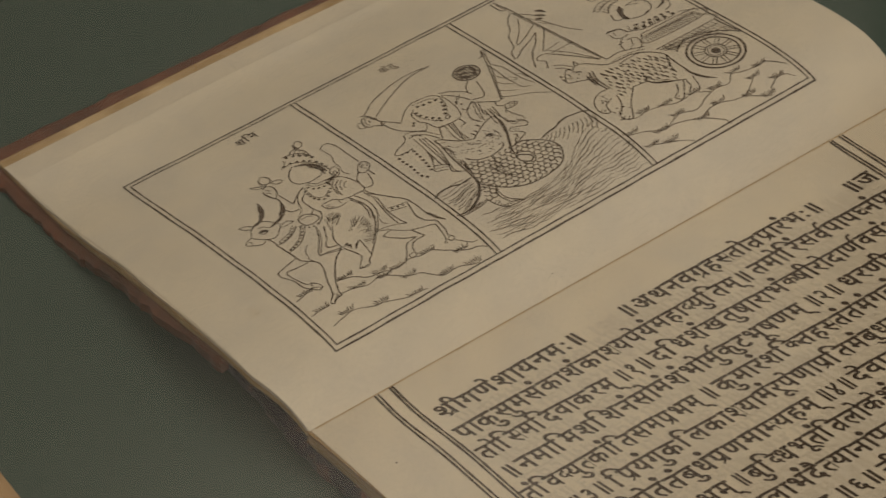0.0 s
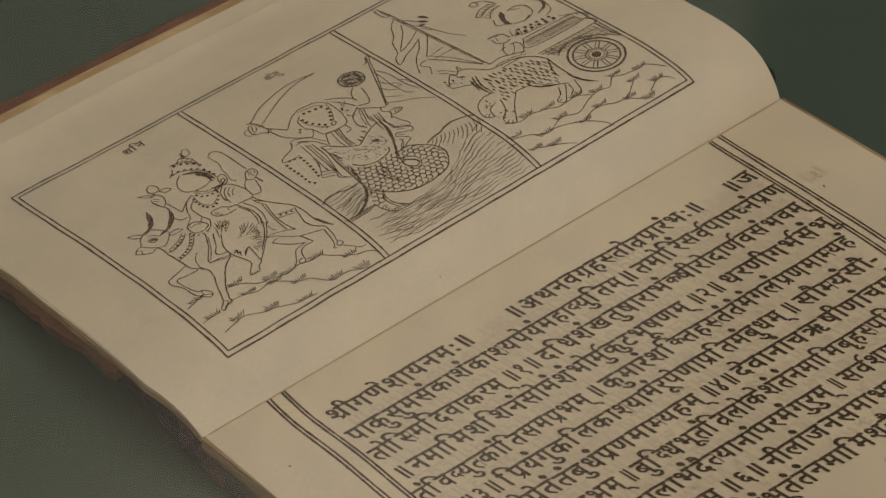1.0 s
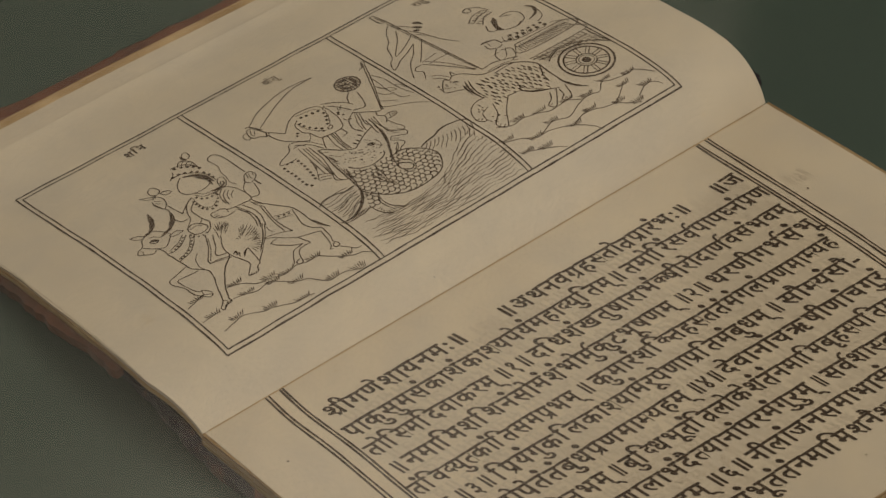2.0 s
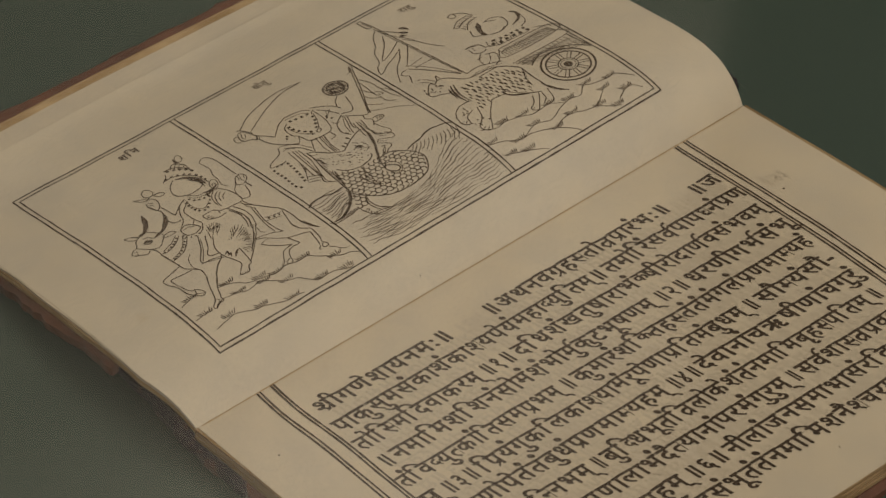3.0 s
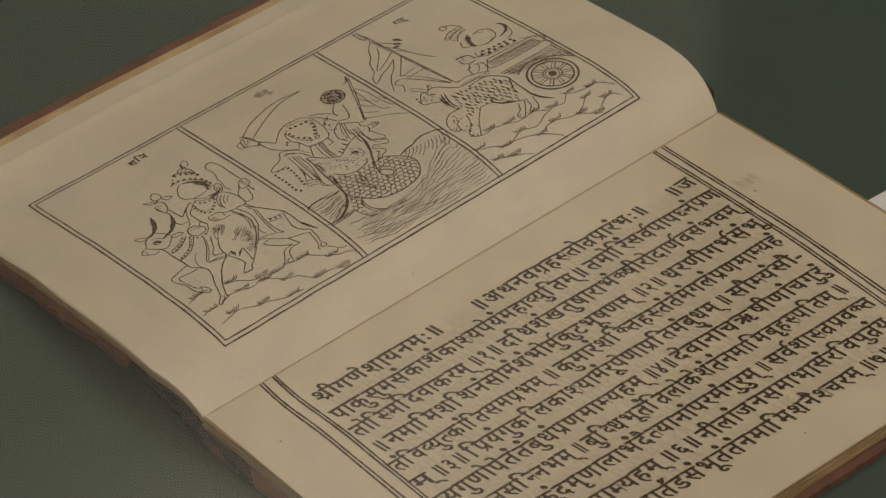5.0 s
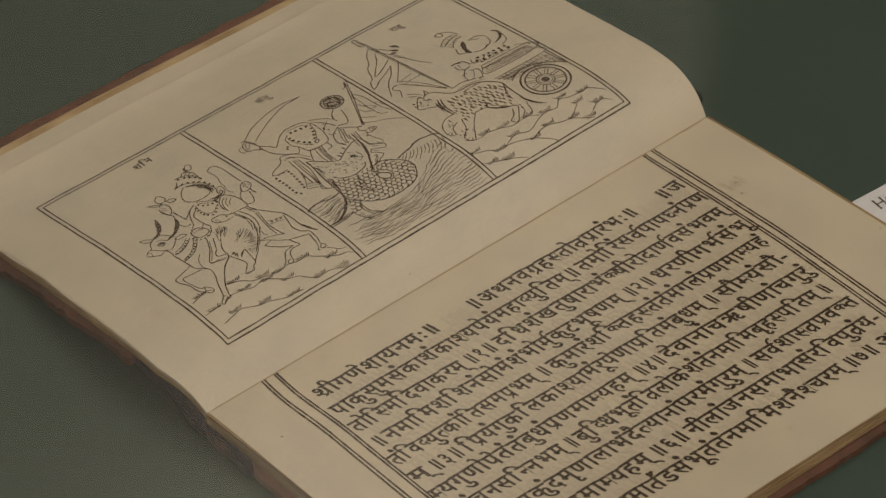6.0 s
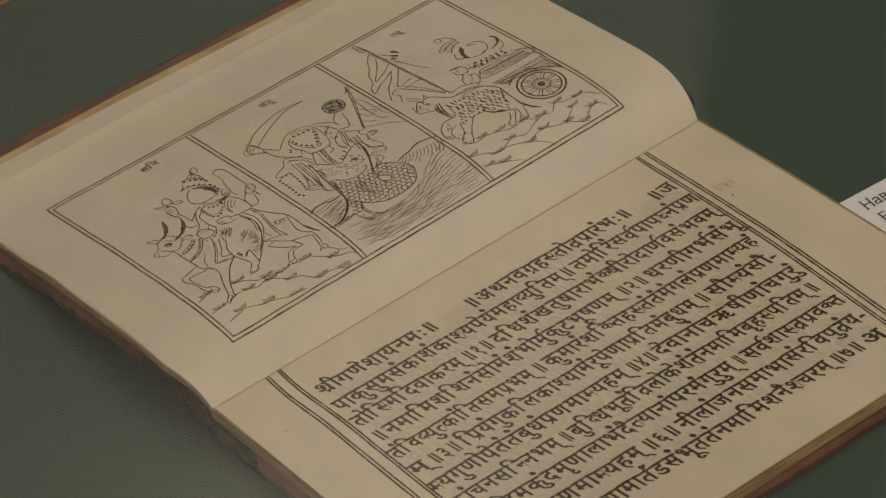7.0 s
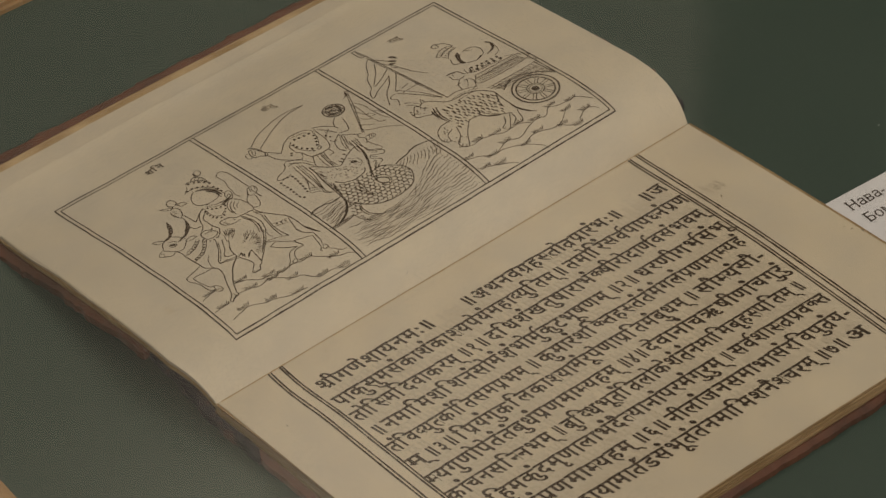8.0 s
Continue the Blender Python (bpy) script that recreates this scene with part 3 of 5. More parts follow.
d.line(0.32, 31.6, 87.7, 28.9, 85.2, 27.4, 81.7, 28.2, 78.9, 31.1, 77.3, 34.6, 77.5, 36.8, 78.6)
d.line(0.32, 37.8, 76.5, 39.1, 78.3, 40.5, 78.1, 40.4, 75.8, 39, 73.7, 37.4, 73.7, 37.8, 76.5)
d.line(0.32, 38.3, 75.9, 39.4, 76.5, 39.3, 75.2, 38.2, 74.6, 38.3, 75.9)
d.brush(1.01, 34, 74.8, 35.4, 74.1, 37.1, 74, 39.6, 74.9)
d.brush(0.7, 33.5, 73.1, 35.1, 73.1, 36.9, 73.4)
d.line(0.32, 42.6, 88.7, 44.3, 90.1, 46.1, 89.4, 46.9, 86, 46.9, 79.6, 46.9, 74.8)
d.line(0.24, 42.6, 88.7, 42.7, 87.6, 43, 83.8, 41.7, 80, 41.5, 77.3, 40.6, 74.1, 41.4, 71.8)
d.line(0.45, 46.4, 69.2, 46.3, 67.5, 46.5, 65.9)
d.line(0.32, 45.3, 73.3, 47.6, 73.9, 48.5, 72, 47.6, 70.2, 45.1, 68.9, 43.8, 70.4, 45.3, 73.3)
d.line(0.24, 47, 73.2, 46.2, 71.4, 46.5, 70)
d.line(0.24, 48, 72.6, 47.3, 71)
d.line(0.24, 46.4, 73.5, 45.4, 71.3)
d.line(0.32, 43.5, 70.3, 41.4, 68, 40.6, 65.3)
d.line(0.32, 45.4, 68.1, 44.1, 64, 42.7, 62, 40.5, 62.7)
d.line(0.32, 36.5, 73.8, 38.7, 72.7, 40.2, 69.5, 40.7, 64.8, 39.8, 62.1, 35.7, 62.4, 32.5, 62.9)
d.line(0.32, 37.4, 71.8, 35.7, 70.5, 34.3, 67.6, 34, 64.7)
d.line(0.32, 37, 73.2, 35, 71.4, 33.7, 68.3, 33.6, 66.1)
d.line(0.24, 38.1, 71, 36.3, 69.4, 35.3, 66.8)
d.line(0.24, 38.8, 69.7, 37.1, 68.4, 36.5, 66.9)
d.line(0.32, 32.5, 62.9, 30.8, 64.9, 27.8, 65.1, 26.9, 64.5, 27.4, 62.1, 30, 60.8, 33.2, 60.8)
d.line(0.24, 27.5, 63.8, 28.9, 63.5)
d.line(0.24, 27.4, 63, 28.9, 62.6)
d.line(0.24, 27.8, 62, 29.2, 61.8)
d.line(0.24, 31.9, 63.6, 31.5, 61.8)
d.line(0.32, 39.8, 62.1, 40.1, 60.1, 41, 57.7)
d.line(0.24, 39, 61.7, 39.2, 58.8, 40.1, 56.5)
d.beads(0.75, 27.5, 75.5, 27.1, 72.3, 27.6, 68.6, 29.8, 66.9, 32.6, 69.1, 34.5, 71.9)
d.line(0.24, 28.1, 75.7, 27.7, 72.5, 28.1, 69.3, 30, 68, 32.6, 69.6)
d.beads(0.75, 28.7, 76.5, 30.1, 73.4, 33.1, 72.2, 35.6, 72.9)
d.line(0.24, 29.5, 76.9, 30.8, 74.4, 33.7, 73.4, 35.9, 74)
d.line(0.24, 30.2, 77.4, 31.8, 75.1, 33.9, 74.5)
d.line(0.32, 28.2, 76.5, 25.1, 74.6, 22.9, 71.2, 21.5, 67.5, 18.3, 64.6)
d.line(0.32, 26.9, 73.9, 24.3, 71, 24.3, 65.6, 25, 62.5)
d.line(0.32, 24.3, 65.6, 22.7, 63.9)
d.line(0.32, 21.6, 71.8, 21.2, 75.5, 20.8, 78.7)
d.line(0.32, 21.4, 68.4, 19.1, 68.9, 18.3, 72.5, 19.7, 76.4, 19.2, 78.3)
d.line(0.32, 21.6, 71.8, 25.5, 75.1, 28.2, 76.5)
d.line(0.32, 19.4, 84.7, 20.9, 85.3, 22, 83, 21.3, 80, 19.3, 78.2, 18.6, 80.4, 18.1, 81.9, 18.7, 83.7)
d.line(0.24, 19.4, 83.7, 20.6, 82.3)
d.line(0.24, 18.8, 82.6, 19.9, 81.2)
d.brush(0.55, 18.2, 82.3, 18.6, 80.4, 19.1, 78.5)
d.line(0.32, 20.7, 89.3, 22.2, 90.4, 23.3, 89.5, 23.7, 87.1, 21.8, 86, 20.4, 87.2, 20.7, 89.3)
d.line(0.32, 22.8, 85.8, 24.9, 85.6, 26, 83.9, 23.8, 83.7, 22.8, 85.8)
d.line(0.32, 16.8, 88.2, 18.7, 87, 21.1, 85.5)
d.line(0.24, 16.8, 88.2, 18.5, 85.7, 20.9, 85.3)
d.line(0.24, 21.2, 86.3, 20.6, 84.6)
d.line(0.4, 18.3, 64.6, 20.7, 65.2, 22.5, 63.7, 23.3, 61, 21.3, 59.8, 18.6, 60.3, 17.9, 62.8, 18.3, 64.6)
d.line(0.24, 18.7, 63.6, 20.8, 63.8, 22.2, 62.7)
d.line(0.32, 24.9, 62.3, 23.3, 59.8, 21.4, 58.4)
d.beads(0.6, 17.1, 62.3, 17.8, 59.5, 20.2, 58.5, 22.5, 59.3)
d.fan(0.28, 23.3, 54.6, 25, 60.4, 26.7, 60.2, 27.9, 59.3, 28.5, 58.1)
d.fan(0.28, 21.5, 51.5, 23.8, 59.2, 25.4, 59.1, 26.7, 58.4, 28.3, 57.5)
d.fan(0.28, 25.8, 47.7, 28.9, 53.4, 30.9, 53.8, 32.7, 52.2, 32, 48.3, 30.7, 44.8)
d.fan(0.28, 25.8, 46.8, 32.9, 50.3, 31.5, 45.5, 29.1, 41.7, 26.3, 40.3)
d.fan(0.28, 26.2, 48, 25.5, 50, 27.8, 51.3, 30.1, 52.1)
d.line(0.32, 23.3, 54.6, 20.4, 49.4, 20, 44.9, 21.2, 40.5, 21.6, 37.5, 18.8, 34.3, 18.8, 33.5, 20.6, 33.2, 21.6, 33.4, 22.6, 35.3, 24.2, 36.3, 24.8, 39.5, 25.5, 43.9)
d.line(0.24, 18.8, 33.5, 19.7, 34.1)
d.line(0.24, 19.5, 33.2, 20.4, 33.8)
d.line(0.24, 20.3, 33.1, 21.1, 33.9)
d.line(0.32, 34.1, 61.1, 35.2, 57.2, 34.6, 52.7, 33.4, 49.8)
d.line(0.32, 34.4, 62.5, 35.6, 58, 35.8, 53.4, 33.5, 47.6, 30.7, 43.6, 27.1, 39.9)
d.line(0.32, 36.2, 61.8, 37.4, 57.3, 37.2, 53.2, 35.5, 48.7)
d.line(0.24, 34.8, 61.2, 35.8, 57.4, 35.6, 53.3, 33.8, 48.9)
d.brush(0.62, 22.3, 41.4, 24.2, 43.3, 25.5, 43.9)
d.brush(0.55, 20.5, 44.4, 22, 45.2, 21.3, 43.6)
d.brush(0.55, 21.1, 43.4, 22.3, 44.1, 21.5, 42.2)
d.put("plain ink shapes of a seated figure with draped clothes")

d = Drawing()
d.line(0.32, 91.8, 100.3, 86.5, 101.4, 80.4, 101.4, 73.5, 99.7, 67.7, 97.4, 61.8, 93.2)
d.line(0.32, 91.8, 100.3, 84.1, 100, 76.4, 97.2, 69.6, 93.5, 63.9, 90)
d.line(0.32, 63.8, 86.6, 65.6, 83.9, 67.2, 81.4)
d.line(0.32, 63.1, 84.8, 64, 79.7, 67, 75.2, 70.2, 72.4)
d.line(0.5, 63.8, 87, 62.5, 84.6)
d.line(0.24, 64.3, 86.4, 63.2, 84.3)
d.line(0.45, 60.8, 93.8, 62.3, 92.6, 63.7, 88.7)
d.line(0.32, 60.1, 92.2, 61.9, 92, 62.7, 90, 63.6, 86.8)
d.line(0.32, 60.1, 92.2, 58.9, 89.5, 59.2, 87.1, 61, 86.4, 62.5, 84.6)
d.line(0.24, 61, 91.5, 59.9, 89.3, 60.2, 87.9)
d.line(0.24, 61.9, 90.5, 60.8, 88.7)
d.line(0.24, 59.3, 91.1, 57.7, 90.9, 57.1, 88.7, 58, 87.5, 59.1, 88.3)
d.put("ink drawing of a curved sword and its hilt")

d = Drawing()
d.disc(0.3, 97.1, 88.2, 4.2)
d.brush(1.17, 95.3, 90.9, 97.2, 90.8, 98.2, 89.6)
d.brush(1.17, 94.6, 88.1, 95.6, 86.3, 97.7, 85.9)
d.brush(1.17, 99.1, 90.1, 99.7, 88.3, 99.3, 86)
d.brush(1.17, 94.7, 89.5, 95.5, 88.6, 96.4, 88.6)
d.brush(1.17, 98.2, 87.4, 98.5, 85.9, 98.2, 84.7)
d.brush(1.17, 96.7, 89.3, 96.9, 87.9, 97.9, 87.7)
d.line(0.32, 94.4, 84.1, 92.2, 82, 90.9, 79.4)
d.line(0.32, 96.2, 81.8, 94.5, 76.6, 92.6, 73.8, 89.1, 75)
d.line(0.32, 84.5, 85.6, 87.7, 83.3, 90.5, 79.9, 91.1, 77.6)
d.line(0.32, 84.3, 84.3, 86.9, 80.6, 88.9, 75.7)
d.put("ink drawing of a dark round shield")

d = Drawing()
d.line(0.32, 75.5, 87.7, 71.7, 85.7, 67.2, 81.4)
d.line(0.32, 74, 84.4, 71.7, 82.1, 71.2, 77.6, 72.4, 75.7, 73.3, 71.1, 76.3, 70.1, 80.4, 70.1, 82, 71.2, 83.3, 74.7, 84.1, 78.8, 84.1, 84.1)
d.line(0.32, 75.5, 87.7, 81.4, 86.8, 83.6, 84.1, 82.8, 82.4)
d.line(0.24, 74.9, 86.5, 80.3, 85.5, 82.5, 83.3)
d.beads(0.9, 74, 85, 77.6, 84.1, 82.2, 83.2)
d.beads(0.9, 73.4, 83.6, 73.6, 79.8, 75.5, 76, 77.6, 73.5)
d.beads(0.9, 82.6, 82.8, 81.4, 79, 78.9, 74.9)
d.line(0.24, 72.8, 82.8, 73, 79, 74.7, 75, 76.9, 72.9)
d.line(0.24, 83.3, 82.4, 81.9, 78.5, 79.6, 74.6)
d.line(0.32, 77.9, 73.6, 79.4, 74.3, 79.5, 73.2, 78.1, 72.4, 77.9, 73.6)
d.beads(0.6, 74.9, 75.3, 75.5, 73.6, 76.7, 73.1)
d.beads(0.8, 84.7, 79.2, 85.3, 77.5, 86.5, 76.6)
d.beads(0.7, 84, 78, 84.8, 76.6, 85.8, 75.4)
d.line(0.24, 86.5, 80, 86, 78.1, 88.4, 80.3)
d.beads(0.8, 68.5, 79.4, 69.5, 78.7, 70.7, 78.2)
d.beads(0.7, 67.8, 78.2, 68.9, 77.4, 70.2, 76.9)
d.line(0.32, 84.1, 73.8, 84.5, 72.3, 86.1, 71.9)
d.line(0.24, 72.2, 75.5, 71.2, 73.6, 69.8, 72.4)
d.line(0.24, 63.7, 75.2, 65.5, 75.5, 69, 72.9, 71.3, 67.6)
d.line(0.32, 65.1, 74, 68.5, 71, 70.5, 66.2)
d.line(0.24, 63.9, 73, 66.1, 72.8, 67.5, 71.2)
d.line(0.32, 63.7, 75.2, 62.2, 72.6, 56.9, 70.2, 56.3, 68.5, 59.7, 67.8, 61.6, 68.1)
d.line(0.32, 64.8, 71.4, 63.7, 63.2, 62.7, 55.1)
d.line(0.32, 65.9, 70.7, 64.9, 62.3, 64, 53.7)
d.line(0.24, 66.7, 70.2, 65.7, 61.9, 64.2, 53)
d.line(0.32, 67.5, 69.7, 66.9, 61.9, 64, 51.4, 64.9, 48.3)
d.line(0.32, 60.9, 56.3, 62.7, 55.1, 64, 53.7, 63.1, 50.2, 65.7, 47.8)
d.line(0.24, 63.4, 62.6, 62, 58.6, 60.5, 55.8, 59.5, 53.8, 61.1, 52.9, 62.8, 51.9)
d.line(0.24, 63, 63.5, 63.5, 61.5, 62.1, 58.5)
d.line(0.24, 60.2, 54.8, 62.1, 54, 63.9, 52.9)
d.beads(0.85, 61.3, 68.4, 60.9, 64.1, 59.9, 58.3, 58.9, 54)
d.beads(0.85, 57.9, 53.3, 56.6, 53.4, 55.6, 54.6, 55.6, 57.8, 55.9, 61.9, 55.8, 65.8, 56.2, 68.1)
d.beads(0.8, 57, 69.1, 57.5, 68, 58.8, 67.5, 60.4, 68)
d.line(0.32, 73.9, 71, 72, 67.9, 70.9, 65.3)
d.line(0.32, 76.5, 70.3, 75.3, 64.5, 74.9, 60.1)
d.line(0.32, 77.8, 69.8, 76.4, 64.1, 76.2, 59.6)
d.line(0.24, 75.2, 70.4, 74, 65, 73.9, 60.9)
d.line(0.24, 77.1, 70.2, 75.9, 64.3, 75.5, 60)
d.line(0.32, 73.3, 71.1, 76.3, 70.1)
d.line(0.32, 80.4, 70.1, 80.3, 66.9, 78.2, 66.4)
d.line(0.32, 88.7, 74.4, 84.7, 71.6, 82.9, 67.2, 84, 63.5)
d.line(0.32, 88.7, 72.9, 85.7, 65.5, 85.3, 63.5)
d.line(0.32, 89.3, 72.2, 87.4, 67.4, 87.3, 65.1)
d.line(0.24, 88.5, 73.6, 86, 69, 84.7, 64.6)
d.line(0.32, 88, 74.2, 93.3, 69, 94.7, 68.3)
d.line(0.32, 94.2, 65.3, 96.4, 65.3, 97.7, 64.2, 96.9, 63.2, 93.6, 63.1, 93.2, 64.1)
d.line(0.24, 95.7, 65.1, 94.9, 63.5)
d.line(0.24, 96.4, 64.7, 95.8, 63.4)
d.line(0.24, 97, 64.6, 96.6, 63.5)
d.line(0.32, 93.3, 69, 92.4, 67, 93.8, 64.8, 92.1, 61.9)
d.line(0.45, 89.3, 67.6, 88.5, 62.2, 86.8, 57, 85.2, 53.1)
d.line(0.32, 91.1, 67.5, 89.5, 59.5, 91.2, 56.6)
d.line(0.24, 90, 67.3, 89.5, 61.9, 90.2, 58.8)
d.line(0.32, 88.3, 67.9, 87.2, 62.3, 86.8, 59.4)
d.line(0.24, 92.8, 63, 93.2, 59.6, 94.3, 56.5, 93.4, 55.1, 91.9, 56.8)
d.line(0.32, 89.8, 60.7, 89.4, 57.8, 91.3, 56.1, 93.4, 54.2, 92.4, 52.4, 90.1, 53.7, 88.2, 54.9)
d.line(0.32, 88.2, 54.9, 86.9, 53.6, 88.4, 51.9, 89.5, 50.1, 88.4, 49, 87.1, 48.6, 85, 46.9)
d.line(0.32, 86.4, 51.3, 87.6, 50.9, 85.6, 49.4, 84.6, 47.8)
d.line(0.24, 89.5, 56.2, 91.2, 54.8)
d.line(0.24, 87.8, 53.9, 89.5, 52.4)
d.line(0.24, 87.1, 50, 85, 47.8)
d.put("plain ink shapes with drapery and beads")

d = Drawing()
d.line(0.32, 107.2, 93.1, 103.4, 85.3, 99.4, 76.9, 95.1, 68.3)
d.line(0.32, 107.8, 92.9, 103, 82.6, 97.3, 71.8, 95.7, 68.1)
d.brush(0.78, 107.7, 94.7, 106.7, 92.7, 105.4, 91.5)
d.line(0.24, 107.4, 94.6, 108.7, 94.6, 108.2, 93.1)
d.line(0.24, 105.3, 91.7, 104.3, 91.3)
d.line(0.24, 105.1, 85.9, 106.6, 81.5, 106.5, 76.2, 106.8, 71.7, 107.9, 67.9)
d.line(0.24, 101.6, 80.6, 103.3, 76.5, 104.6, 76, 105.6, 73.6, 103.3, 74.4)
d.line(0.24, 100, 77.3, 101.2, 74.3, 103.3, 72.3, 103.9, 69, 105.9, 67.6)
d.line(0.24, 97.6, 72.9, 99.4, 70.8, 101.9, 68.8)
d.line(0.24, 96.5, 71.2, 96.6, 69.1, 99.1, 67.1, 103.4, 64.6, 108.1, 60.1)
d.line(0.24, 104, 85.7, 104, 81.4, 103.3, 75.9, 103.7, 72.4)
d.line(0.24, 106.5, 76.2, 107.9, 75.1, 108.3, 72)
d.put("ink drawing of a staff with a pennant")

d = Drawing()
d.line(0.36, 68.4, 66.3, 70.2, 65.2, 73.3, 61.1, 76.8, 58.5, 78.6, 59.3, 82.6, 61.7, 86.3, 63.3, 87.9, 63.4)
d.line(0.42, 68.4, 66.3, 68.2, 62.7, 67.1, 57, 66.4, 51.4, 65.7, 45.5, 65.3, 41.2)
d.line(0.24, 68.1, 64.7, 70.2, 63.2)
d.fan(0.3, 69.6, 55.5, 68.1, 62.8, 67.1, 57, 66.4, 51.4, 65.7, 45.5, 65.5, 42.3)
d.line(0.42, 69.5, 52.4, 70.9, 50, 74.2, 48.2, 78.1, 48.3, 81.1, 49.4, 82, 51.2)
d.line(0.24, 69.5, 50.2, 70.8, 48.3, 74, 47)
d.line(0.32, 80.7, 57.3, 82.1, 57.1, 82.6, 55.7, 81.1, 55.9, 80.7, 57.3)
d.brush(0.62, 81, 57, 81.7, 56.6, 82.1, 55.7)
d.line(0.24, 83.9, 57.4, 84.1, 55.8, 83.5, 54.1, 81.7, 52.9)
d.brush(0.86, 88.2, 63.5, 88.1, 59.8, 86.9, 56.3, 85.2, 52.7, 82.5, 47.9, 80.9, 44.2, 80.5, 41.7)
d.brush(0.62, 83.3, 65.8, 83.6, 65, 83.7, 63.9)
d.brush(0.62, 81.8, 63.7, 82.1, 62.8, 82.2, 61.8)
d.brush(0.62, 79.6, 61.9, 79.9, 61, 80, 60)
d.brush(0.62, 78.1, 61.2, 78.4, 60.4, 78.6, 59.3)
d.line(0.42, 81.7, 47, 86, 47.2, 89, 45.1, 91.7, 41.7, 92.6, 37.8, 90.8, 33.8, 88.2, 31.2, 84.3, 29.9, 79.2, 29.5, 74.4, 30.3, 70.7, 32.4, 67.7, 35.5, 65.3, 39.2, 65.3, 41.2)
d.line(0.5, 80.3, 42.7, 81.9, 42.3, 83.8, 40.2, 83.5, 38.4, 81.9, 38, 80.4, 39.6, 80.1, 41.2, 80.3, 42.7)
d.line(0.32, 81.2, 43.5, 83.1, 43.2, 84.6, 41.2, 84.4, 38.7, 82.9, 36.9, 81.4, 36.8, 79.8, 38.5)
d.line(0.32, 75.3, 47.8, 74.8, 43.1, 74, 38.4, 74.8, 35.9)
d.line(0.4, 72.1, 44.7, 72.5, 40.3, 74.1, 36.5)
d.line(0.24, 73.3, 43.3, 73.5, 39.3)
d.line(0.24, 73.9, 44.9, 73.8, 41.1)
d.brush(1.09, 65.8, 42.1, 63.4, 37.9, 60.2, 34.8, 56.3, 32.8, 52.6, 32.7, 51.4, 33.2)
d.line(0.32, 67.4, 35.4, 66.5, 32, 67.5, 28.4, 70.2, 25.8)
d.line(0.32, 66.8, 35.2, 65.7, 31.9, 66.2, 28.8)
d.line(0.32, 70.2, 25.8, 66.9, 26, 64.1, 27.1, 62.6, 30.1, 62.2, 32.4, 59.3, 31.7, 57, 31.7, 54.2, 31.6, 52, 32.2)
d.fan(0.3, 65.6, 30.9, 69.8, 25.8, 66.9, 26, 64.1, 27.1, 62.6, 30.1)
d.fan(0.3, 62.3, 34.2, 62, 32.2, 59.3, 31.7, 57, 31.7, 54, 31.7)
d.put("fine ink outline of a coiled fish shape")

HEAD = [(68.6, 64.1), (72.8, 59.8), (76.3, 57.1), (81.3, 60), (85.7, 61.6), (83.9, 54.1), (79.4, 50), (74.3, 49.8), (70.9, 52.7), (68.6, 56.6)]
COIL = [(68.9, 51.3), (73.3, 47.3), (77.7, 47.3), (81.9, 48.1), (85.6, 46.7), (88.7, 44.7), (91.4, 41.3), (91.9, 37.6), (90.5, 34), (87.8, 31.6), (84.5, 30.5), (79.4, 30), (74.8, 30.7), (70.8, 33.1), (67.9, 35.2), (66.4, 32.4), (64, 31.8), (61.7, 34.1), (64.2, 38.7), (65.8, 42.1)]
EYELET = (81.7, 40.3)


def inside(x, y, poly):
    odd = False
    for (x0, y0), (x1, y1) in zip(poly, poly[1:] + poly[:1]):
        if (y0 > y) != (y1 > y) and x < (x1 - x0) * (y - y0) / (y1 - y0) + x0:
            odd = not odd
    return odd


# scales: staggered small arcs following the coil
d = Drawing()
for j in range(14):
    for i in range(17):
        x, y = 61.0 + i * 1.95 + (j % 2) * 0.97 + random.uniform(-0.2, 0.2), 29.5 + j * 1.72 + random.uniform(-0.15, 0.15)
        if not inside(x, y, COIL) or math.hypot((x - EYELET[0]) * 0.9, (y - EYELET[1]) * 1.1) < 3.0:
            continue
        a = math.atan2(y - EYELET[1], x - EYELET[0]) + math.pi / 2 + random.uniform(-0.2, 0.2)
        r = random.uniform(0.95, 1.12)
        d.run([((x + r * math.cos(a + q)) / 1000, (y + r * math.sin(a + q)) / 1000) for q in (-1.7, -1.1, -0.5, 0.0, 0.5, 1.1, 1.7)], random.uniform(0.00030, 0.00042))
d.put("ink rows of small scales on a coiled shape")

# stipple on the head of the coiled shape
d = Drawing()
for k in range(170):
    x, y = random.uniform(68, 86), random.uniform(49, 64)
    if inside(x, y, HEAD):
        d.run(straight((x / 1000, y / 1000), (x / 1000 + 0.0005, y / 1000 - 0.0004), 3), 0.00030, True)
d.put("stippled ink dots")

d = Drawing()
d.line(0.5, 51.5, 43.5, 54.1, 44.9, 58.2, 44.8, 61.4, 43.8, 65.1, 44.1)
d.line(0.24, 51.5, 43.5, 54.8, 44.6, 59, 45.2, 62.8, 44.8)
d.line(0.24, 52.1, 43.2, 55.7, 42.8, 60.3, 43.7, 63.9, 43.2)
d.line(0.24, 52.9, 41.5, 56.2, 41.3, 60.6, 42.4, 63.9, 42.2)
d.line(0.24, 53.7, 39.8, 56.7, 39.8, 60.9, 41.2, 64, 41.3)
d.line(0.24, 54.4, 38.1, 57, 38.6, 60.7, 40.5, 63.3, 41.1)
d.line(0.24, 52.7, 39, 55.9, 38.9, 60.1, 40.2, 63.3, 40.1)
d.line(0.24, 53.5, 37.3, 56.4, 37.4, 60.4, 39, 63.4, 39.1)
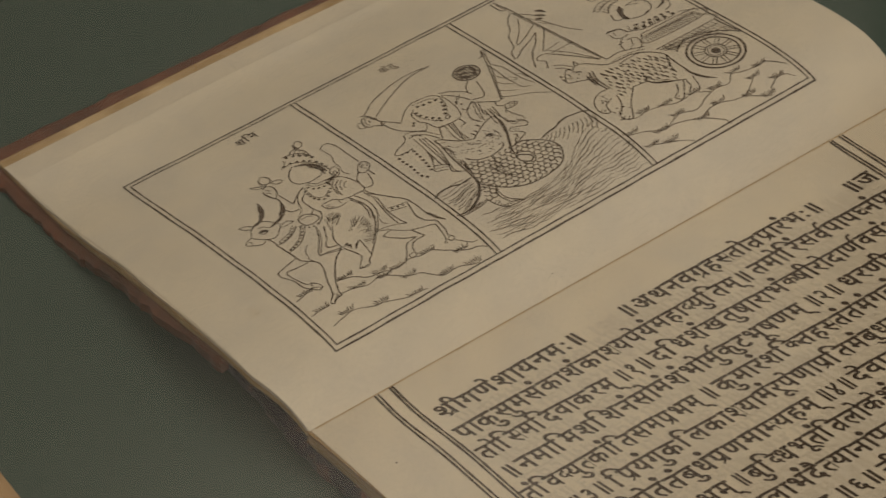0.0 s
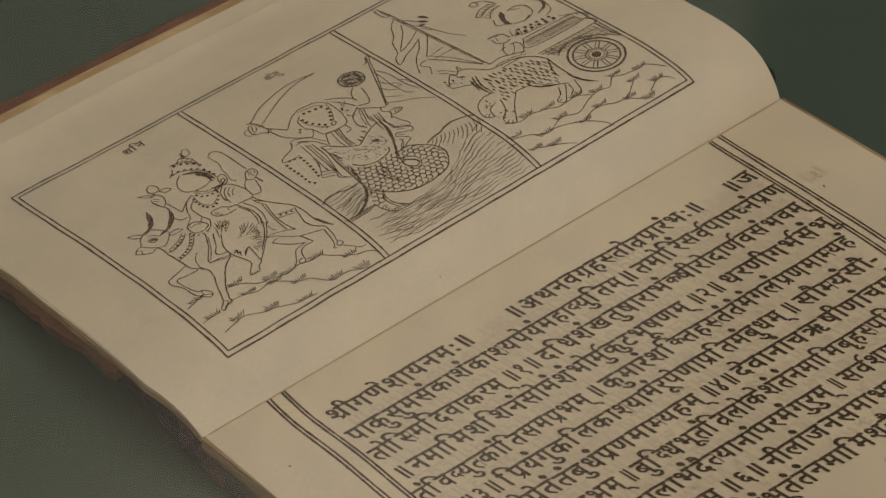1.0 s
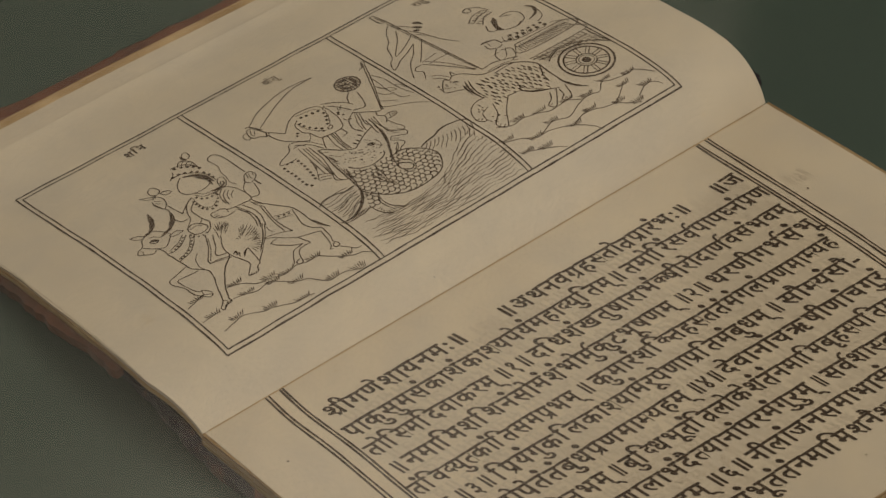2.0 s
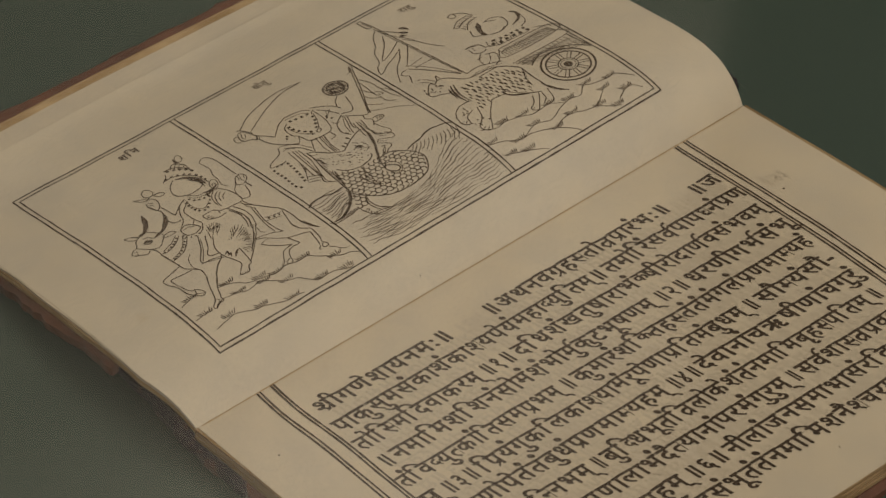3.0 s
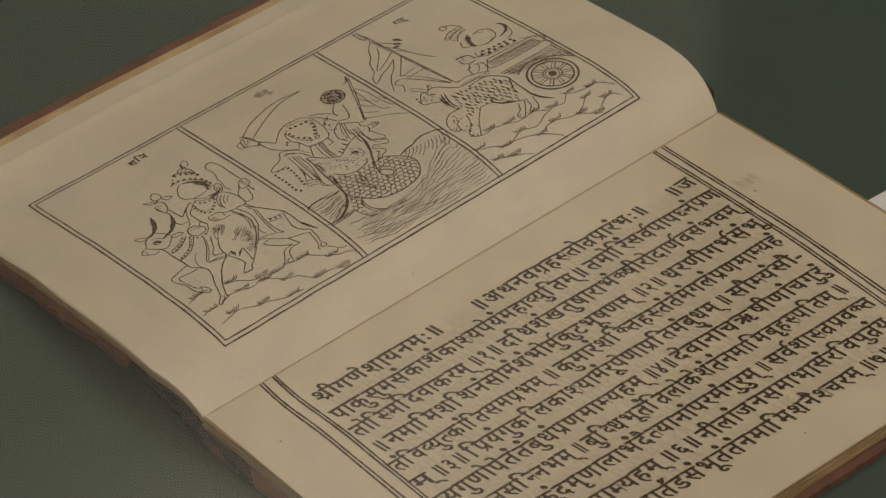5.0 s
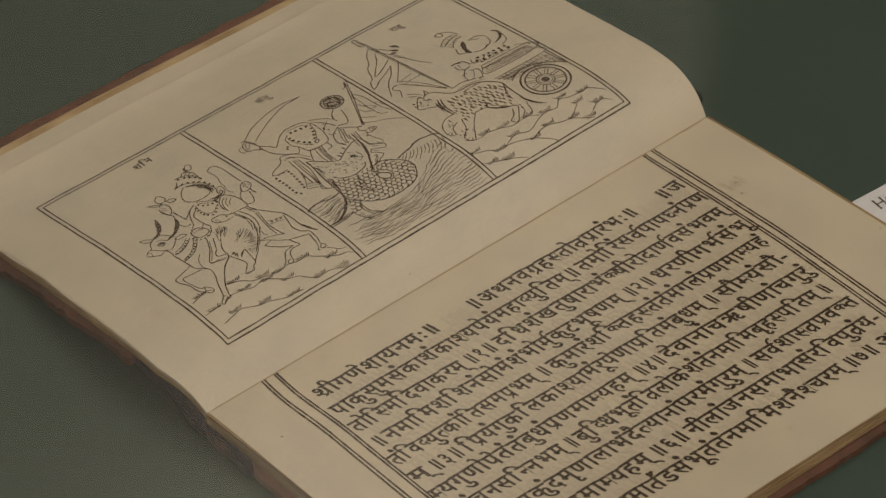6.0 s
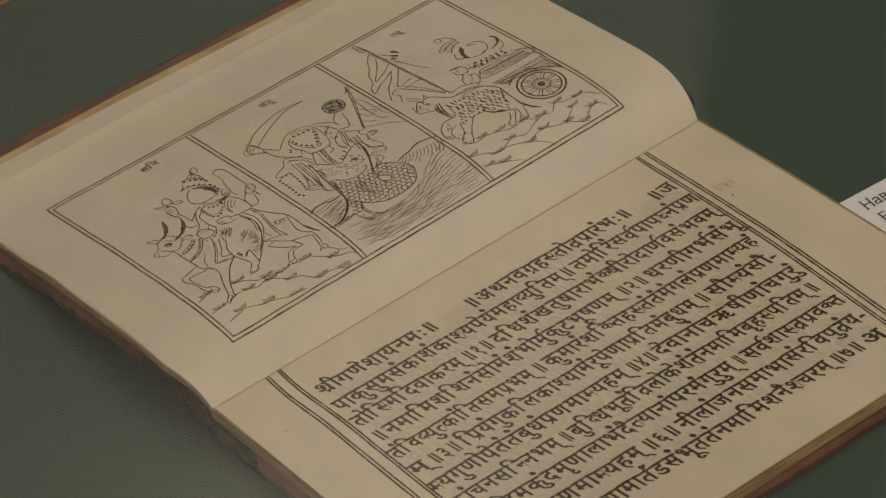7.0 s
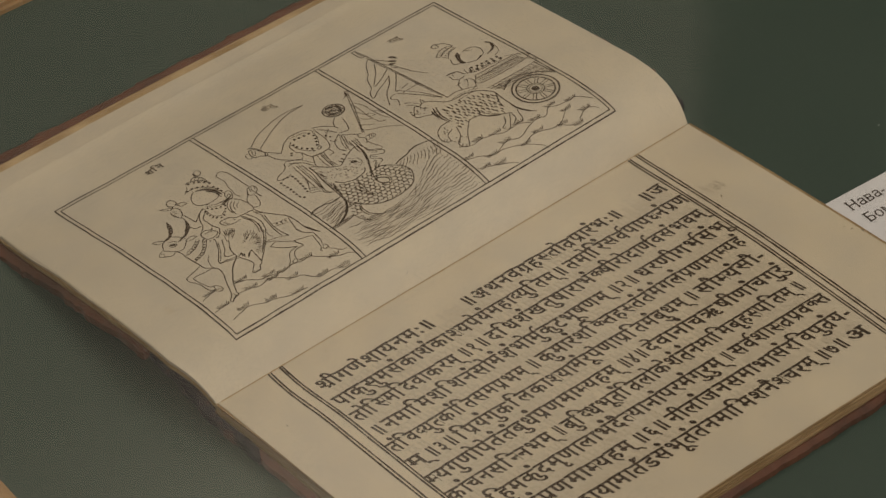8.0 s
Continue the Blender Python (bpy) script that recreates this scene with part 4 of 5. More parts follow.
d.line(0.24, 54.2, 35.6, 56.7, 36.3, 60.2, 38.3, 62.7, 39)
d.line(0.24, 55, 33.9, 57.2, 34.8, 60.5, 37.1, 62.7, 38)
d.line(0.24, 53.3, 34.8, 56.1, 35.1, 59.9, 36.7, 62.8, 37)
d.line(0.24, 54.1, 33.2, 56.4, 33.9, 59.7, 36, 62.1, 36.9)
d.line(0.5, 90.9, 44, 94.2, 44.9, 97.1, 45.3, 100.8, 46.7, 103.3, 46.8, 108.1, 45.6, 109.9, 44)
d.brush(0.7, 93.1, 44.8, 94.8, 45.1, 97.3, 45.5)
d.brush(0.7, 99, 46.4, 101.6, 46.8, 104, 46.8)
d.line(0.24, 93.6, 44.2, 91.8, 42.6, 89.6, 41.8)
d.line(0.24, 95, 44.1, 93.3, 42.4, 90.5, 40.5)
d.line(0.24, 96.4, 43.9, 94.8, 42.1, 91.3, 39.3)
d.line(0.24, 97.8, 43.8, 96.3, 41.9, 94.4, 40.8)
d.line(0.24, 99.2, 43.6, 97.8, 41.6, 95.2, 39.5)
d.line(0.24, 100.6, 43.4, 99.3, 41.3, 96, 38.2)
d.line(0.24, 102.1, 43.3, 100.8, 41.1, 99.2, 39.7)
d.line(0.24, 103.5, 43.1, 102.3, 40.8, 100, 38.4)
d.line(0.24, 104.9, 43, 103.8, 40.6, 100.8, 37.2)
d.line(0.24, 106.3, 42.8, 105.3, 40.3, 104, 38.6)
d.line(0.24, 107.7, 42.7, 106.8, 40.1, 104.8, 37.4)
d.line(0.24, 109.2, 42.5, 108.3, 39.8, 105.6, 36.1)
d.put("ink lines of a rocky shore")

d = Drawing()
d.line(0.34, 128.6, 109, 129, 93.3, 129.7, 77.3, 130.5, 61.2)
d.line(0.24, 127.7, 106.2, 128.4, 90.9, 129.1, 75, 130, 62.9)
d.line(0.32, 127.9, 113.8, 128.2, 111.4, 128.1, 107.7, 126.6, 108.3, 126.4, 111.9, 126.4, 113.7, 127.9, 113.8)
d.line(0.24, 127.5, 112.3, 127.7, 108.2)
d.line(0.32, 127.7, 104.4, 129.8, 101.1, 131.9, 97.8)
d.brush(1.56, 133.3, 99.8, 134.6, 98.7, 135.4, 96.5)
d.brush(1.72, 131.9, 97.8, 132.8, 96.6, 133.9, 95.2)
d.brush(1.25, 130.5, 95.8, 131.4, 95.2, 132.5, 94.5)
d.line(0.24, 127.7, 103.7, 128.8, 99.2, 130.3, 94.8)
d.line(0.24, 129.8, 93.6, 132.2, 89.3, 133.7, 84.4, 136.3, 79.4)
d.line(0.24, 130.5, 95.1, 131.4, 92.8, 132.3, 89.8)
d.line(0.32, 127.3, 104.9, 123.7, 101.2, 121.2, 96.9, 118.5, 94.2, 115.8, 88.4, 113.5, 86.4, 112, 82.4, 116.8, 85.3, 121.1, 87.2, 125.5, 89.7)
d.line(0.32, 126.9, 100.3, 123.5, 95.2, 120, 91.6, 117.3, 88.3, 122.4, 90.4, 128.1, 93.9)
d.line(0.32, 125.5, 89.7, 121.9, 85.1, 118.2, 81.9, 115.4, 78.2, 113.1, 74.1)
d.line(0.32, 128.9, 89.7, 124.8, 84.5, 120.2, 79.4)
d.line(0.32, 119.8, 78.1, 124.1, 71.7, 129.2, 62.7)
d.line(0.24, 120.9, 79.8, 125.5, 72.4, 129.3, 63.1)
d.line(0.32, 119.3, 78.2, 116.9, 78.1, 115.9, 76.5, 117.3, 74.8, 116.5, 72.8, 115.3, 70.8)
d.line(0.24, 120.5, 79, 123.6, 79.4, 127.1, 79.9)
d.line(0.24, 121.5, 76.6, 125.7, 76.8, 129.8, 76.5)
d.put("ink drawing of a long staff with drapery")

d = Drawing()
d.line(0.32, 148.4, 92, 150.6, 92.5, 150.6, 89.9, 148.9, 90.2, 148.4, 92)
d.line(0.32, 150.9, 92.1, 153.5, 90.1, 154.8, 86)
d.line(0.32, 145.2, 84.8, 148.7, 87.3, 152.9, 87.7)
d.line(0.32, 146.5, 83.8, 150.1, 85.6, 154.2, 86)
d.line(0.32, 147.6, 80.6, 151, 83.9, 154.7, 84.2)
d.line(0.24, 145.6, 85, 146.2, 83.6)
d.line(0.24, 147, 83.2, 147.6, 81.3)
d.line(0.24, 147, 85.5, 147.7, 84.1)
d.line(0.24, 148.3, 83.7, 149, 81.9)
d.line(0.24, 148.5, 86.1, 149.3, 84.7)
d.line(0.24, 149.7, 84.1, 150.3, 82.5)
d.line(0.24, 149.9, 86.6, 150.9, 85.2)
d.line(0.24, 151, 84.5, 151.7, 83.1)
d.line(0.24, 151.4, 87.2, 152.5, 85.7)
d.line(0.24, 152.4, 85, 153.2, 83.8)
d.line(0.24, 152.9, 87.7, 154.1, 86.2)
d.line(0.24, 153.7, 85.4, 154.6, 84.4)
d.line(0.32, 147.6, 79.4, 146.4, 76, 148.6, 74.5)
d.brush(2.03, 152.5, 81.3, 150.6, 78.2, 149.1, 75.1)
d.brush(1.72, 150, 77.1, 149.5, 74.6, 150.2, 73.1)
d.line(0.32, 154, 80.1, 157.9, 80.2, 160.3, 77.3, 159, 73.3, 154.5, 71.5, 150.5, 72.8)
d.line(0.24, 154.7, 79.9, 156.3, 79.1, 157.7, 78)
d.brush(1.09, 164, 78.9, 165.3, 76.7, 164.3, 73.6, 161.6, 72, 159.5, 71.5)
d.line(0.32, 165.6, 75.1, 164.7, 71.2, 163.2, 69.5, 160.9, 68.6)
d.brush(0.7, 157.4, 72.8, 155.7, 71.9, 154, 71.5)
d.beads(1.2, 145.7, 69, 149, 66.8, 152.6, 66.7, 157, 66.1, 160.1, 65.4, 162.7, 65.2)
d.beads(1.0, 147.8, 70.1, 150.5, 68.6, 154.4, 68.1, 158.8, 67.5, 162.3, 66.9)
d.line(0.24, 145, 68.1, 148.2, 66, 152.2, 65.3, 156.5, 64.9, 160.5, 64.3)
d.line(0.24, 146.9, 70.6, 146, 68, 147.8, 67.7, 148.6, 69.7)
d.line(0.24, 149.2, 68.4, 148.4, 65.8, 150.2, 66, 151.1, 67.9)
d.line(0.24, 152.7, 67.8, 152.1, 65.5, 153.9, 65.6, 154.7, 67.7)
d.line(0.24, 156.4, 67.4, 155.9, 65, 157.7, 65.3, 158.3, 67.6)
d.line(0.4, 139.6, 72.3, 141, 72.4, 144.1, 71, 144.7, 67.8)
d.line(0.32, 139.8, 70.9, 139.6, 68.2, 141.8, 66.7, 144, 67)
d.brush(0.7, 139.2, 72.2, 141.1, 72.2, 143, 71.1)
d.line(0.24, 141.4, 71.2, 140.9, 69)
d.line(0.32, 141, 66.5, 138.1, 63.5, 137.5, 60.2)
d.line(0.32, 141.7, 65, 144.5, 63.4, 143, 59.4, 140.4, 58)
d.line(0.24, 143, 64.6, 141.2, 61.6, 138.7, 60)
d.line(0.24, 140.2, 64.6, 137.8, 64.5)
d.line(0.32, 130.5, 61.2, 135, 61.5, 139.4, 59.8, 142.7, 58.1)
d.line(0.24, 130.9, 59, 134.7, 59, 138.6, 58.3, 141.8, 56.8)
d.put("plain ink shapes of a crested ornament")

d = Drawing()
d.line(0.32, 146.5, 64, 166.3, 62.7, 167.4, 57.8, 145.3, 58.5, 146.5, 64)
d.line(0.32, 167.4, 57.8, 167.8, 53.8, 144.2, 54)
d.line(0.24, 166.1, 61.1, 146.6, 62.1)
d.hatch(0.15, 146.2, 63.1, 165.6, 62.3, 145.5, 58.7, 166.8, 57.8, 20)
d.line(0.24, 162.7, 65.2, 166.5, 62.9)
d.line(0.32, 166.3, 62.7, 167.4, 62.6, 167.3, 60.9)
d.line(0.4, 167.4, 53.7, 167.6, 47.6, 168.2, 42.4)
d.line(0.42, 147.5, 48.5, 150.6, 50.4, 154.3, 51.3, 160.4, 49.8, 165.1, 46.5, 168.2, 42.4)
d.line(0.24, 148.2, 49.9, 151.2, 51.4, 155.7, 51.9, 161.4, 50.3)
d.hatch(0.14, 145.1, 53.5, 167.1, 53.4, 147.4, 49.7, 167.5, 44.4, 13)
d.line(0.24, 144.6, 52.9, 166.3, 50.9)
d.line(0.24, 145.5, 51.4, 166.9, 47.8)
d.line(0.24, 146.4, 53.7, 148.1, 48.9)
d.line(0.24, 148.3, 53.2, 149.6, 49.3)
d.put("ink drawing of a hatched cart body")

d = Drawing()
d.line(0.32, 119.6, 64.5, 118.4, 65.9, 115, 62.2, 114.2, 60.3, 114.9, 59.5, 117.1, 58.5, 119.1, 57.3, 121.9, 57.3)
d.line(0.34, 119.6, 64.5, 122, 65.6, 124.8, 64, 128.3, 59.3, 132.1, 58.2)
d.line(0.32, 121.5, 65.7, 122.8, 68.1, 122.9, 65.7)
d.brush(0.7, 119.2, 62.7, 120.4, 62.4, 120.9, 61.3)
d.line(0.24, 115.7, 62.4, 116.3, 61.1, 117.3, 61.1)
d.line(0.24, 117.4, 63.8, 117.3, 62.7)
d.line(0.24, 117.4, 70.6, 119.3, 68.9, 121, 65.7)
d.line(0.24, 116.7, 69.1, 118.6, 67.4, 119.5, 65.2)
d.brush(0.78, 122.3, 60.1, 120.8, 56.4, 120.1, 52.3, 120.5, 48.6)
d.brush(0.62, 123.4, 60, 121.5, 55, 121.2, 51.1, 121.3, 48.3)
d.brush(0.62, 120.7, 59.2, 119.9, 56.3, 119.3, 52.7)
d.line(0.32, 120.9, 49.2, 116.6, 48.9, 112.9, 46.2, 111.2, 41.4, 113.2, 39.3, 114.9, 42.9, 118.2, 44.4)
d.line(0.32, 120.3, 44.6, 118, 39.5, 114.3, 36.1, 114.3, 33.7, 116.3, 32.6, 120.5, 38.3, 126.3, 44.2)
d.line(0.24, 111.2, 41.4, 112.7, 41.8)
d.line(0.24, 112.1, 40.5, 113.2, 41.2)
d.line(0.24, 114.3, 34.3, 115.4, 34.9)
d.line(0.24, 115.3, 33.2, 116.3, 34)
d.line(0.42, 132.1, 58.2, 137.3, 57.7, 141.4, 55, 144.1, 50.8, 143.8, 46.7, 143.4, 42.4, 143.3, 37.3, 144.5, 33.4, 146.7, 30.2)
d.brush(1.01, 142.8, 39.3, 143.6, 35.4, 144.9, 32.5, 147, 29.9)
d.line(0.32, 141.4, 55, 139.3, 56.5, 136.1, 56.7, 132, 56.5)
d.line(0.32, 144.2, 49.6, 141.4, 44.6, 140.3, 40.5)
d.brush(0.78, 130.9, 44.7, 132.1, 41.3, 135.3, 38.8, 139.8, 35.9)
d.line(0.32, 126.3, 44.2, 130.9, 43.2, 133.9, 39.3, 137.6, 37.3, 140.1, 35.6)
d.line(0.24, 131.8, 44.8, 133.8, 41.4, 136.6, 38.9)
d.line(0.32, 136.3, 36.1, 134.5, 33.2, 131.7, 31.3, 133.1, 29.4, 136.8, 33.2, 138.9, 35.9)
d.line(0.32, 139.6, 35.1, 138.7, 32.2, 136.6, 30.5, 138.8, 29.3, 140.4, 30.4, 142.4, 35.7)
d.line(0.24, 132.2, 30.9, 133.1, 31.3)
d.line(0.24, 137.4, 30.2, 138.6, 30.9)
d.put("fine ink outline of a striding spotted shape")

COAT = [(124.3, 58.9), (130.7, 57), (136.9, 56.4), (141, 53.9), (143.6, 49.2), (141.1, 42.7), (138.1, 38.8), (132.3, 44.7), (126.4, 45), (119.9, 42.5), (121.9, 48.7), (122.7, 54.1)]
d = Drawing()
for j in range(13):
    for i in range(13):
        x, y = 119 + i * 2.0 + (j % 2) * 1.0 + random.uniform(-0.4, 0.4), 38 + j * 1.75 + random.uniform(-0.4, 0.4)
        if inside(x, y, COAT):
            l = random.uniform(1.4, 2.6)
            d.run(curve_points([(x / 1000, y / 1000), (x / 1000 + 0.0002, (y - l / 2) / 1000), (x / 1000 + 0.00015, (y - l) / 1000)]), random.uniform(0.0004, 0.0007), True)
for x0, y0, x1, y1, n in ((114, 44, 117, 48, 8), (113, 35, 119, 41, 10), (114, 60, 121, 65, 12)):
    for k in range(n):
        x, y = random.uniform(x0, x1), random.uniform(y0, y1)
        d.run(straight((x / 1000, y / 1000), ((x + 0.2) / 1000, (y - 0.9) / 1000), 3), 0.0004, True)
d.put("short ink dashes filling a striding shape")

d = Drawing()
d.line(0.28, 110.3, 27.2, 115.1, 25.3, 119.2, 22.5, 123.6, 22.5, 128.2, 20.9, 132.5, 18.6, 136.4, 15.3, 137.7, 13)
d.line(0.28, 112.9, 34.5, 117.2, 31.9, 121.3, 32.3, 126.2, 31, 130, 29.1, 134.5, 29.2, 137.3, 29.2, 141.1, 26.5)
d.line(0.28, 120.9, 22.5, 127.3, 24.8, 132.9, 23.1, 138.6, 25.4, 143.8, 26.5, 147.6, 25.6, 151.2, 28.4, 154.5, 27, 160.4, 25.9, 162.9, 26.2, 167.3, 21.1)
d.line(0.28, 131.9, 19.5, 136.2, 21.1, 140.3, 20.8, 144.2, 19.2, 148.2, 18.9, 152.6, 21.3, 156.5, 24.3)
d.line(0.28, 156.2, 16.5, 160.1, 18.4, 163.5, 18.3, 165.7, 15.8)
d.line(0.28, 112.5, 19.9, 116.8, 18, 120, 16.6, 123.9, 14.3)
d.line(0.28, 147.3, 19.6, 151.2, 16.1, 155.1, 14.2)
d.tufts(111.8, 27.1, 119, 22.3, 120.8, 32.4, 128.1, 30.6, 127.6, 24.6, 132.2, 18.9, 140.1, 20.9, 143.8, 26.5, 153, 28.4, 160.9, 25.9, 149.5, 17.9, 154.4, 14.6, 161.4, 18.5, 113.1, 19.4, 119, 17.3, 137.6, 28.9, 155.6, 22.7)
d.put("ink lines of low ground with grass tufts")


# water: long wavering strokes between three guide streams
STREAMS = [
    [(54.0, 17.0), (68.5, 15.6), (83.4, 15.2), (97.1, 14.9), (107.2, 15.0)],
    [(54.0, 22.0), (70.2, 20.8), (83.2, 21.4), (97.2, 24.6), (109.6, 25.3)],
    [(55.5, 29.0), (71.0, 26.2), (86.0, 27.8), (95.4, 34.0), (107.3, 40.9)],
]


def stream(f, g):
    """Point at g along the stream f, from 0 (lowest) to 2."""
    k = min(1, int(f))
    h = min(g * 4, 3.999)
    i, r = int(h), h - int(h)
    r = r * r * (3 - 2 * r) * 0.5 + r * 0.5
    p = [lerp(STREAMS[q][i][c], STREAMS[q][i + 1][c], r) for q in (k, k + 1) for c in (0, 1)]
    return lerp(p[0], p[2], f - k) / 1000, lerp(p[1], p[3], f - k) / 1000


d = Drawing()
for k in range(16):
    f = 0.06 + 1.92 * k / 15
    g0 = random.uniform(0.0, 0.12)
    while g0 < 0.95:
        g1 = min(1.0, g0 + random.uniform(0.12, 0.42))
        phase, n = random.uniform(0, 6), 9
        pts = []
        for i in range(n):
            g = lerp(g0, g1, i / (n - 1))
            x, y = stream(min(2.0, max(0.0, f + 0.03 * math.sin(g * 20 + k * 0.25))), g)
            pts.append((x, y + 0.00022 * math.sin(i * 1.7 + phase) + random.uniform(-0.00012, 0.00012)))
        d.run(curve_points(pts), random.uniform(0.00020, 0.00032), True)
        g0 = g1 + random.uniform(0.0, 0.05)
d.put("ink strokes of rippling water")

# wheel of the cart
d = Drawing()
WX, WY = 156.0, 40.4
for r, w in ((9.05, 0.5), (8.75, 0.3), (7.45, 0.35), (7.15, 0.22), (3.3, 0.4), (2.5, 0.28)):
    d.ring(w, WX, WY, r)
for r in (0.35, 0.8, 1.25):
    d.ring(0.6, WX, WY, r)
for k in range(10):
    a = k * math.tau / 10 + 0.15
    for o in (-0.085, 0.085):
        d.run(straight(((WX + 3.3 * math.cos(a + o * 2)) / 1000, (WY + 3.3 * math.sin(a + o * 2)) / 1000),
                       ((WX + 7.2 * math.cos(a + o)) / 1000, (WY + 7.2 * math.sin(a + o)) / 1000), 8), random.uniform(0.00022, 0.0004))
d.put("ink drawing of a ten-spoked cart wheel")


# ---- writing ----
GLYPHS = {}


def raw_text(body, bold):
    c = bpy.data.curves.new("glyph", "FONT")
    c.body, c.resolution_u, c.offset = body, 3, bold
    ob = new("glyph", c)
    me = ob.evaluated_get(bpy.context.evaluated_depsgraph_get()).to_mesh()
    v = [(p.co.x, p.co.y) for p in me.vertices]
    f = [tuple(p.vertices) for p in me.polygons]
    bpy.data.objects.remove(ob)
    bpy.data.curves.remove(c)
    return v, f


def inked(v, f):
    return sum(abs(sum(v[a][0] * v[b][1] - v[b][0] * v[a][1] for a, b in zip(q, q[1:] + q[:1]))) / 2 for q in f)


def glyph(ch, bold=0.016):
    """Outline of one character and its advance, in units of the font size; as bold as the outline can be filled."""
    if (ch, bold) not in GLYPHS:
        v, f = raw_text(ch, 0.0)
        least = inked(v, f)
        for b in (bold, bold * 0.75, bold * 0.5, bold * 0.25):
            tv, tf = raw_text(ch, b)
            if inked(tv, tf) > least * (1 + 23 * b):
                v, f = tv, tf
                break
        both, _ = raw_text(ch + "\u0964", 0.0)
        bar, _ = raw_text("\u0964", 0.0)
        GLYPHS[ch, bold] = (*swept(v, f), max(p[0] for p in both) - max(p[0] for p in bar))
    return GLYPHS[ch, bold]


NIB = (0.042, -0.030)


def swept(v, f):
    """The strokes of a flat glyph as a broad pen lays them: the shape, the shape moved along the nib, and the band between."""
    count = collections.Counter()
    for q in f:
        for i, j in zip(q, q[1:] + q[:1]):
            count[min(i, j), max(i, j)] += 1
    n = len(v)
    out = [(x - NIB[0] / 2, y - NIB[1] / 2) for x, y in v] + [(x + NIB[0] / 2, y + NIB[1] / 2) for x, y in v]
    faces = [tuple(q) for q in f] + [tuple(i + n for i in q) for q in f]
    for (i, j), k in count.items():
        if k == 1:
            faces.append((i, j, j + n, i + n))
    return out, faces


def cut_right(v, f, x):
    """The part of a flat mesh left of x."""
    bm = bmesh.new()
    vs = [bm.verts.new((a, b, 0)) for a, b in v]
    for q in f:
        try:
            bm.faces.new([vs[i] for i in q])
        except ValueError:
            pass
    bmesh.ops.bisect_plane(bm, geom=bm.verts[:] + bm.edges[:] + bm.faces[:], plane_co=(x, 0, 0), plane_no=(1, 0, 0), clear_outer=True)
    bm.verts.index_update()
    out = [(p.co.x, p.co.y) for p in bm.verts], [tuple(p.index for p in q.verts) for q in bm.faces]
    bm.free()
    return out


VIRAMA, I_SIGN, RA = "\u094d", "\u093f", "\u0930"
STEMLESS = "\u0915\u091f\u0921\u0926\u0939\u092b\u091b\u0930"
AFTER = "\u093e\u093f\u0940\u0941\u0942\u0943\u0947\u0948\u094b\u094c\u0902\u0903"


def is_consonant(ch):
    return "\u0915" <= ch <= "\u0939"


def compose(text, bold=0.016):
    """Sets a line of Devanagari: half forms, stacked forms and the sign that stands before its consonant. Returns flat mesh and width."""
    V, F, pen = [], [], 0.0

    state = [0.0, 0.0, 1.0]

    def place(v, f, x, y=0.0, sx=1.0, sy=1.0):
        n = len(V)
        drop, turn, grow = state
        V.extend((x + 0.02 + a * sx * 0.885 + turn * (0.3 - b) * 0.6, y + 0.62 + (b * sy - 0.62) * grow + drop + turn * a) for a, b in v)
        F.extend(tuple(i + n for i in q) for q in f)

    i = 0
    while i < len(text):
        ch = text[i]
        if ch == " ":
            pen += 0.45
            i += 1
            continue
        if not is_consonant(ch):
            v, f, adv = glyph(ch, bold)
            place(v, f, pen)
            pen += adv
            i += 1
            continue
        state[:] = [random.gauss(0, 0.012), random.gauss(0, 0.022), random.gauss(1.0, 0.035)]
        cluster = [ch]
        i += 1
        final = False
        while i < len(text) and text[i] == VIRAMA:
            if i + 1 < len(text) and is_consonant(text[i + 1]):
                cluster.append(text[i + 1])
                i += 2
            else:
                final = True
                i += 1
                break
        signs = []
        while i < len(text) and text[i] in AFTER:
            signs.append(text[i])
            i += 1
        if I_SIGN in signs:
            v, f, adv = glyph(I_SIGN, bold)
            place(v, f, pen)
            pen += adv
            signs.remove(I_SIGN)
        reph = len(cluster) > 1 and cluster[0] == RA
        if reph:
            cluster = cluster[1:]
        rakar = len(cluster) > 1 and cluster[-1] == RA
        if rakar:
            cluster = cluster[:-1]
        for c in cluster[:-1]:
            v, f, adv = glyph(c, bold)
            if c in STEMLESS:
                place(v, f, pen, 0.16, 0.78, 0.74)
                pen += adv * 0.62
            else:
                x = max(p[0] for p in v) - 0.20
                hv, hf = cut_right(v, f, x)
                place(hv, hf, pen)
                pen += x - 0.01
        v, f, adv = glyph(cluster[-1], bold)
        place(v, f, pen)
        if rakar:
            place([(adv - 0.44, 0.02), (adv - 0.40, -0.04), (adv - 0.12, 0.16), (adv - 0.14, 0.25)], [(0, 1, 2, 3)], pen)
        pen += adv
        if final:
            v, f, adv = glyph(VIRAMA, bold)
            place(v, f, pen)
        for sgn in signs:
            v, f, adv = glyph(sgn, bold)
            if sgn == "\u0902":
                cx, cy = sum(p[0] for p in v) / len(v), sum(p[1] for p in v) / len(v)
                v = [(cx + (p - cx) * 1.6, cy + (q - cy) * 1.6 + 0.04) for p, q in v]
            place(v, f, pen)
            pen += adv if sgn in "\u093e\u0940\u094b\u094c\u0903" else 0.0
        if reph:
            v, f, adv = glyph("\u0947", bold)
            place([(-a - 0.34, b) for a, b in v], [q[::-1] for q in f], pen)
    return V, F, pen


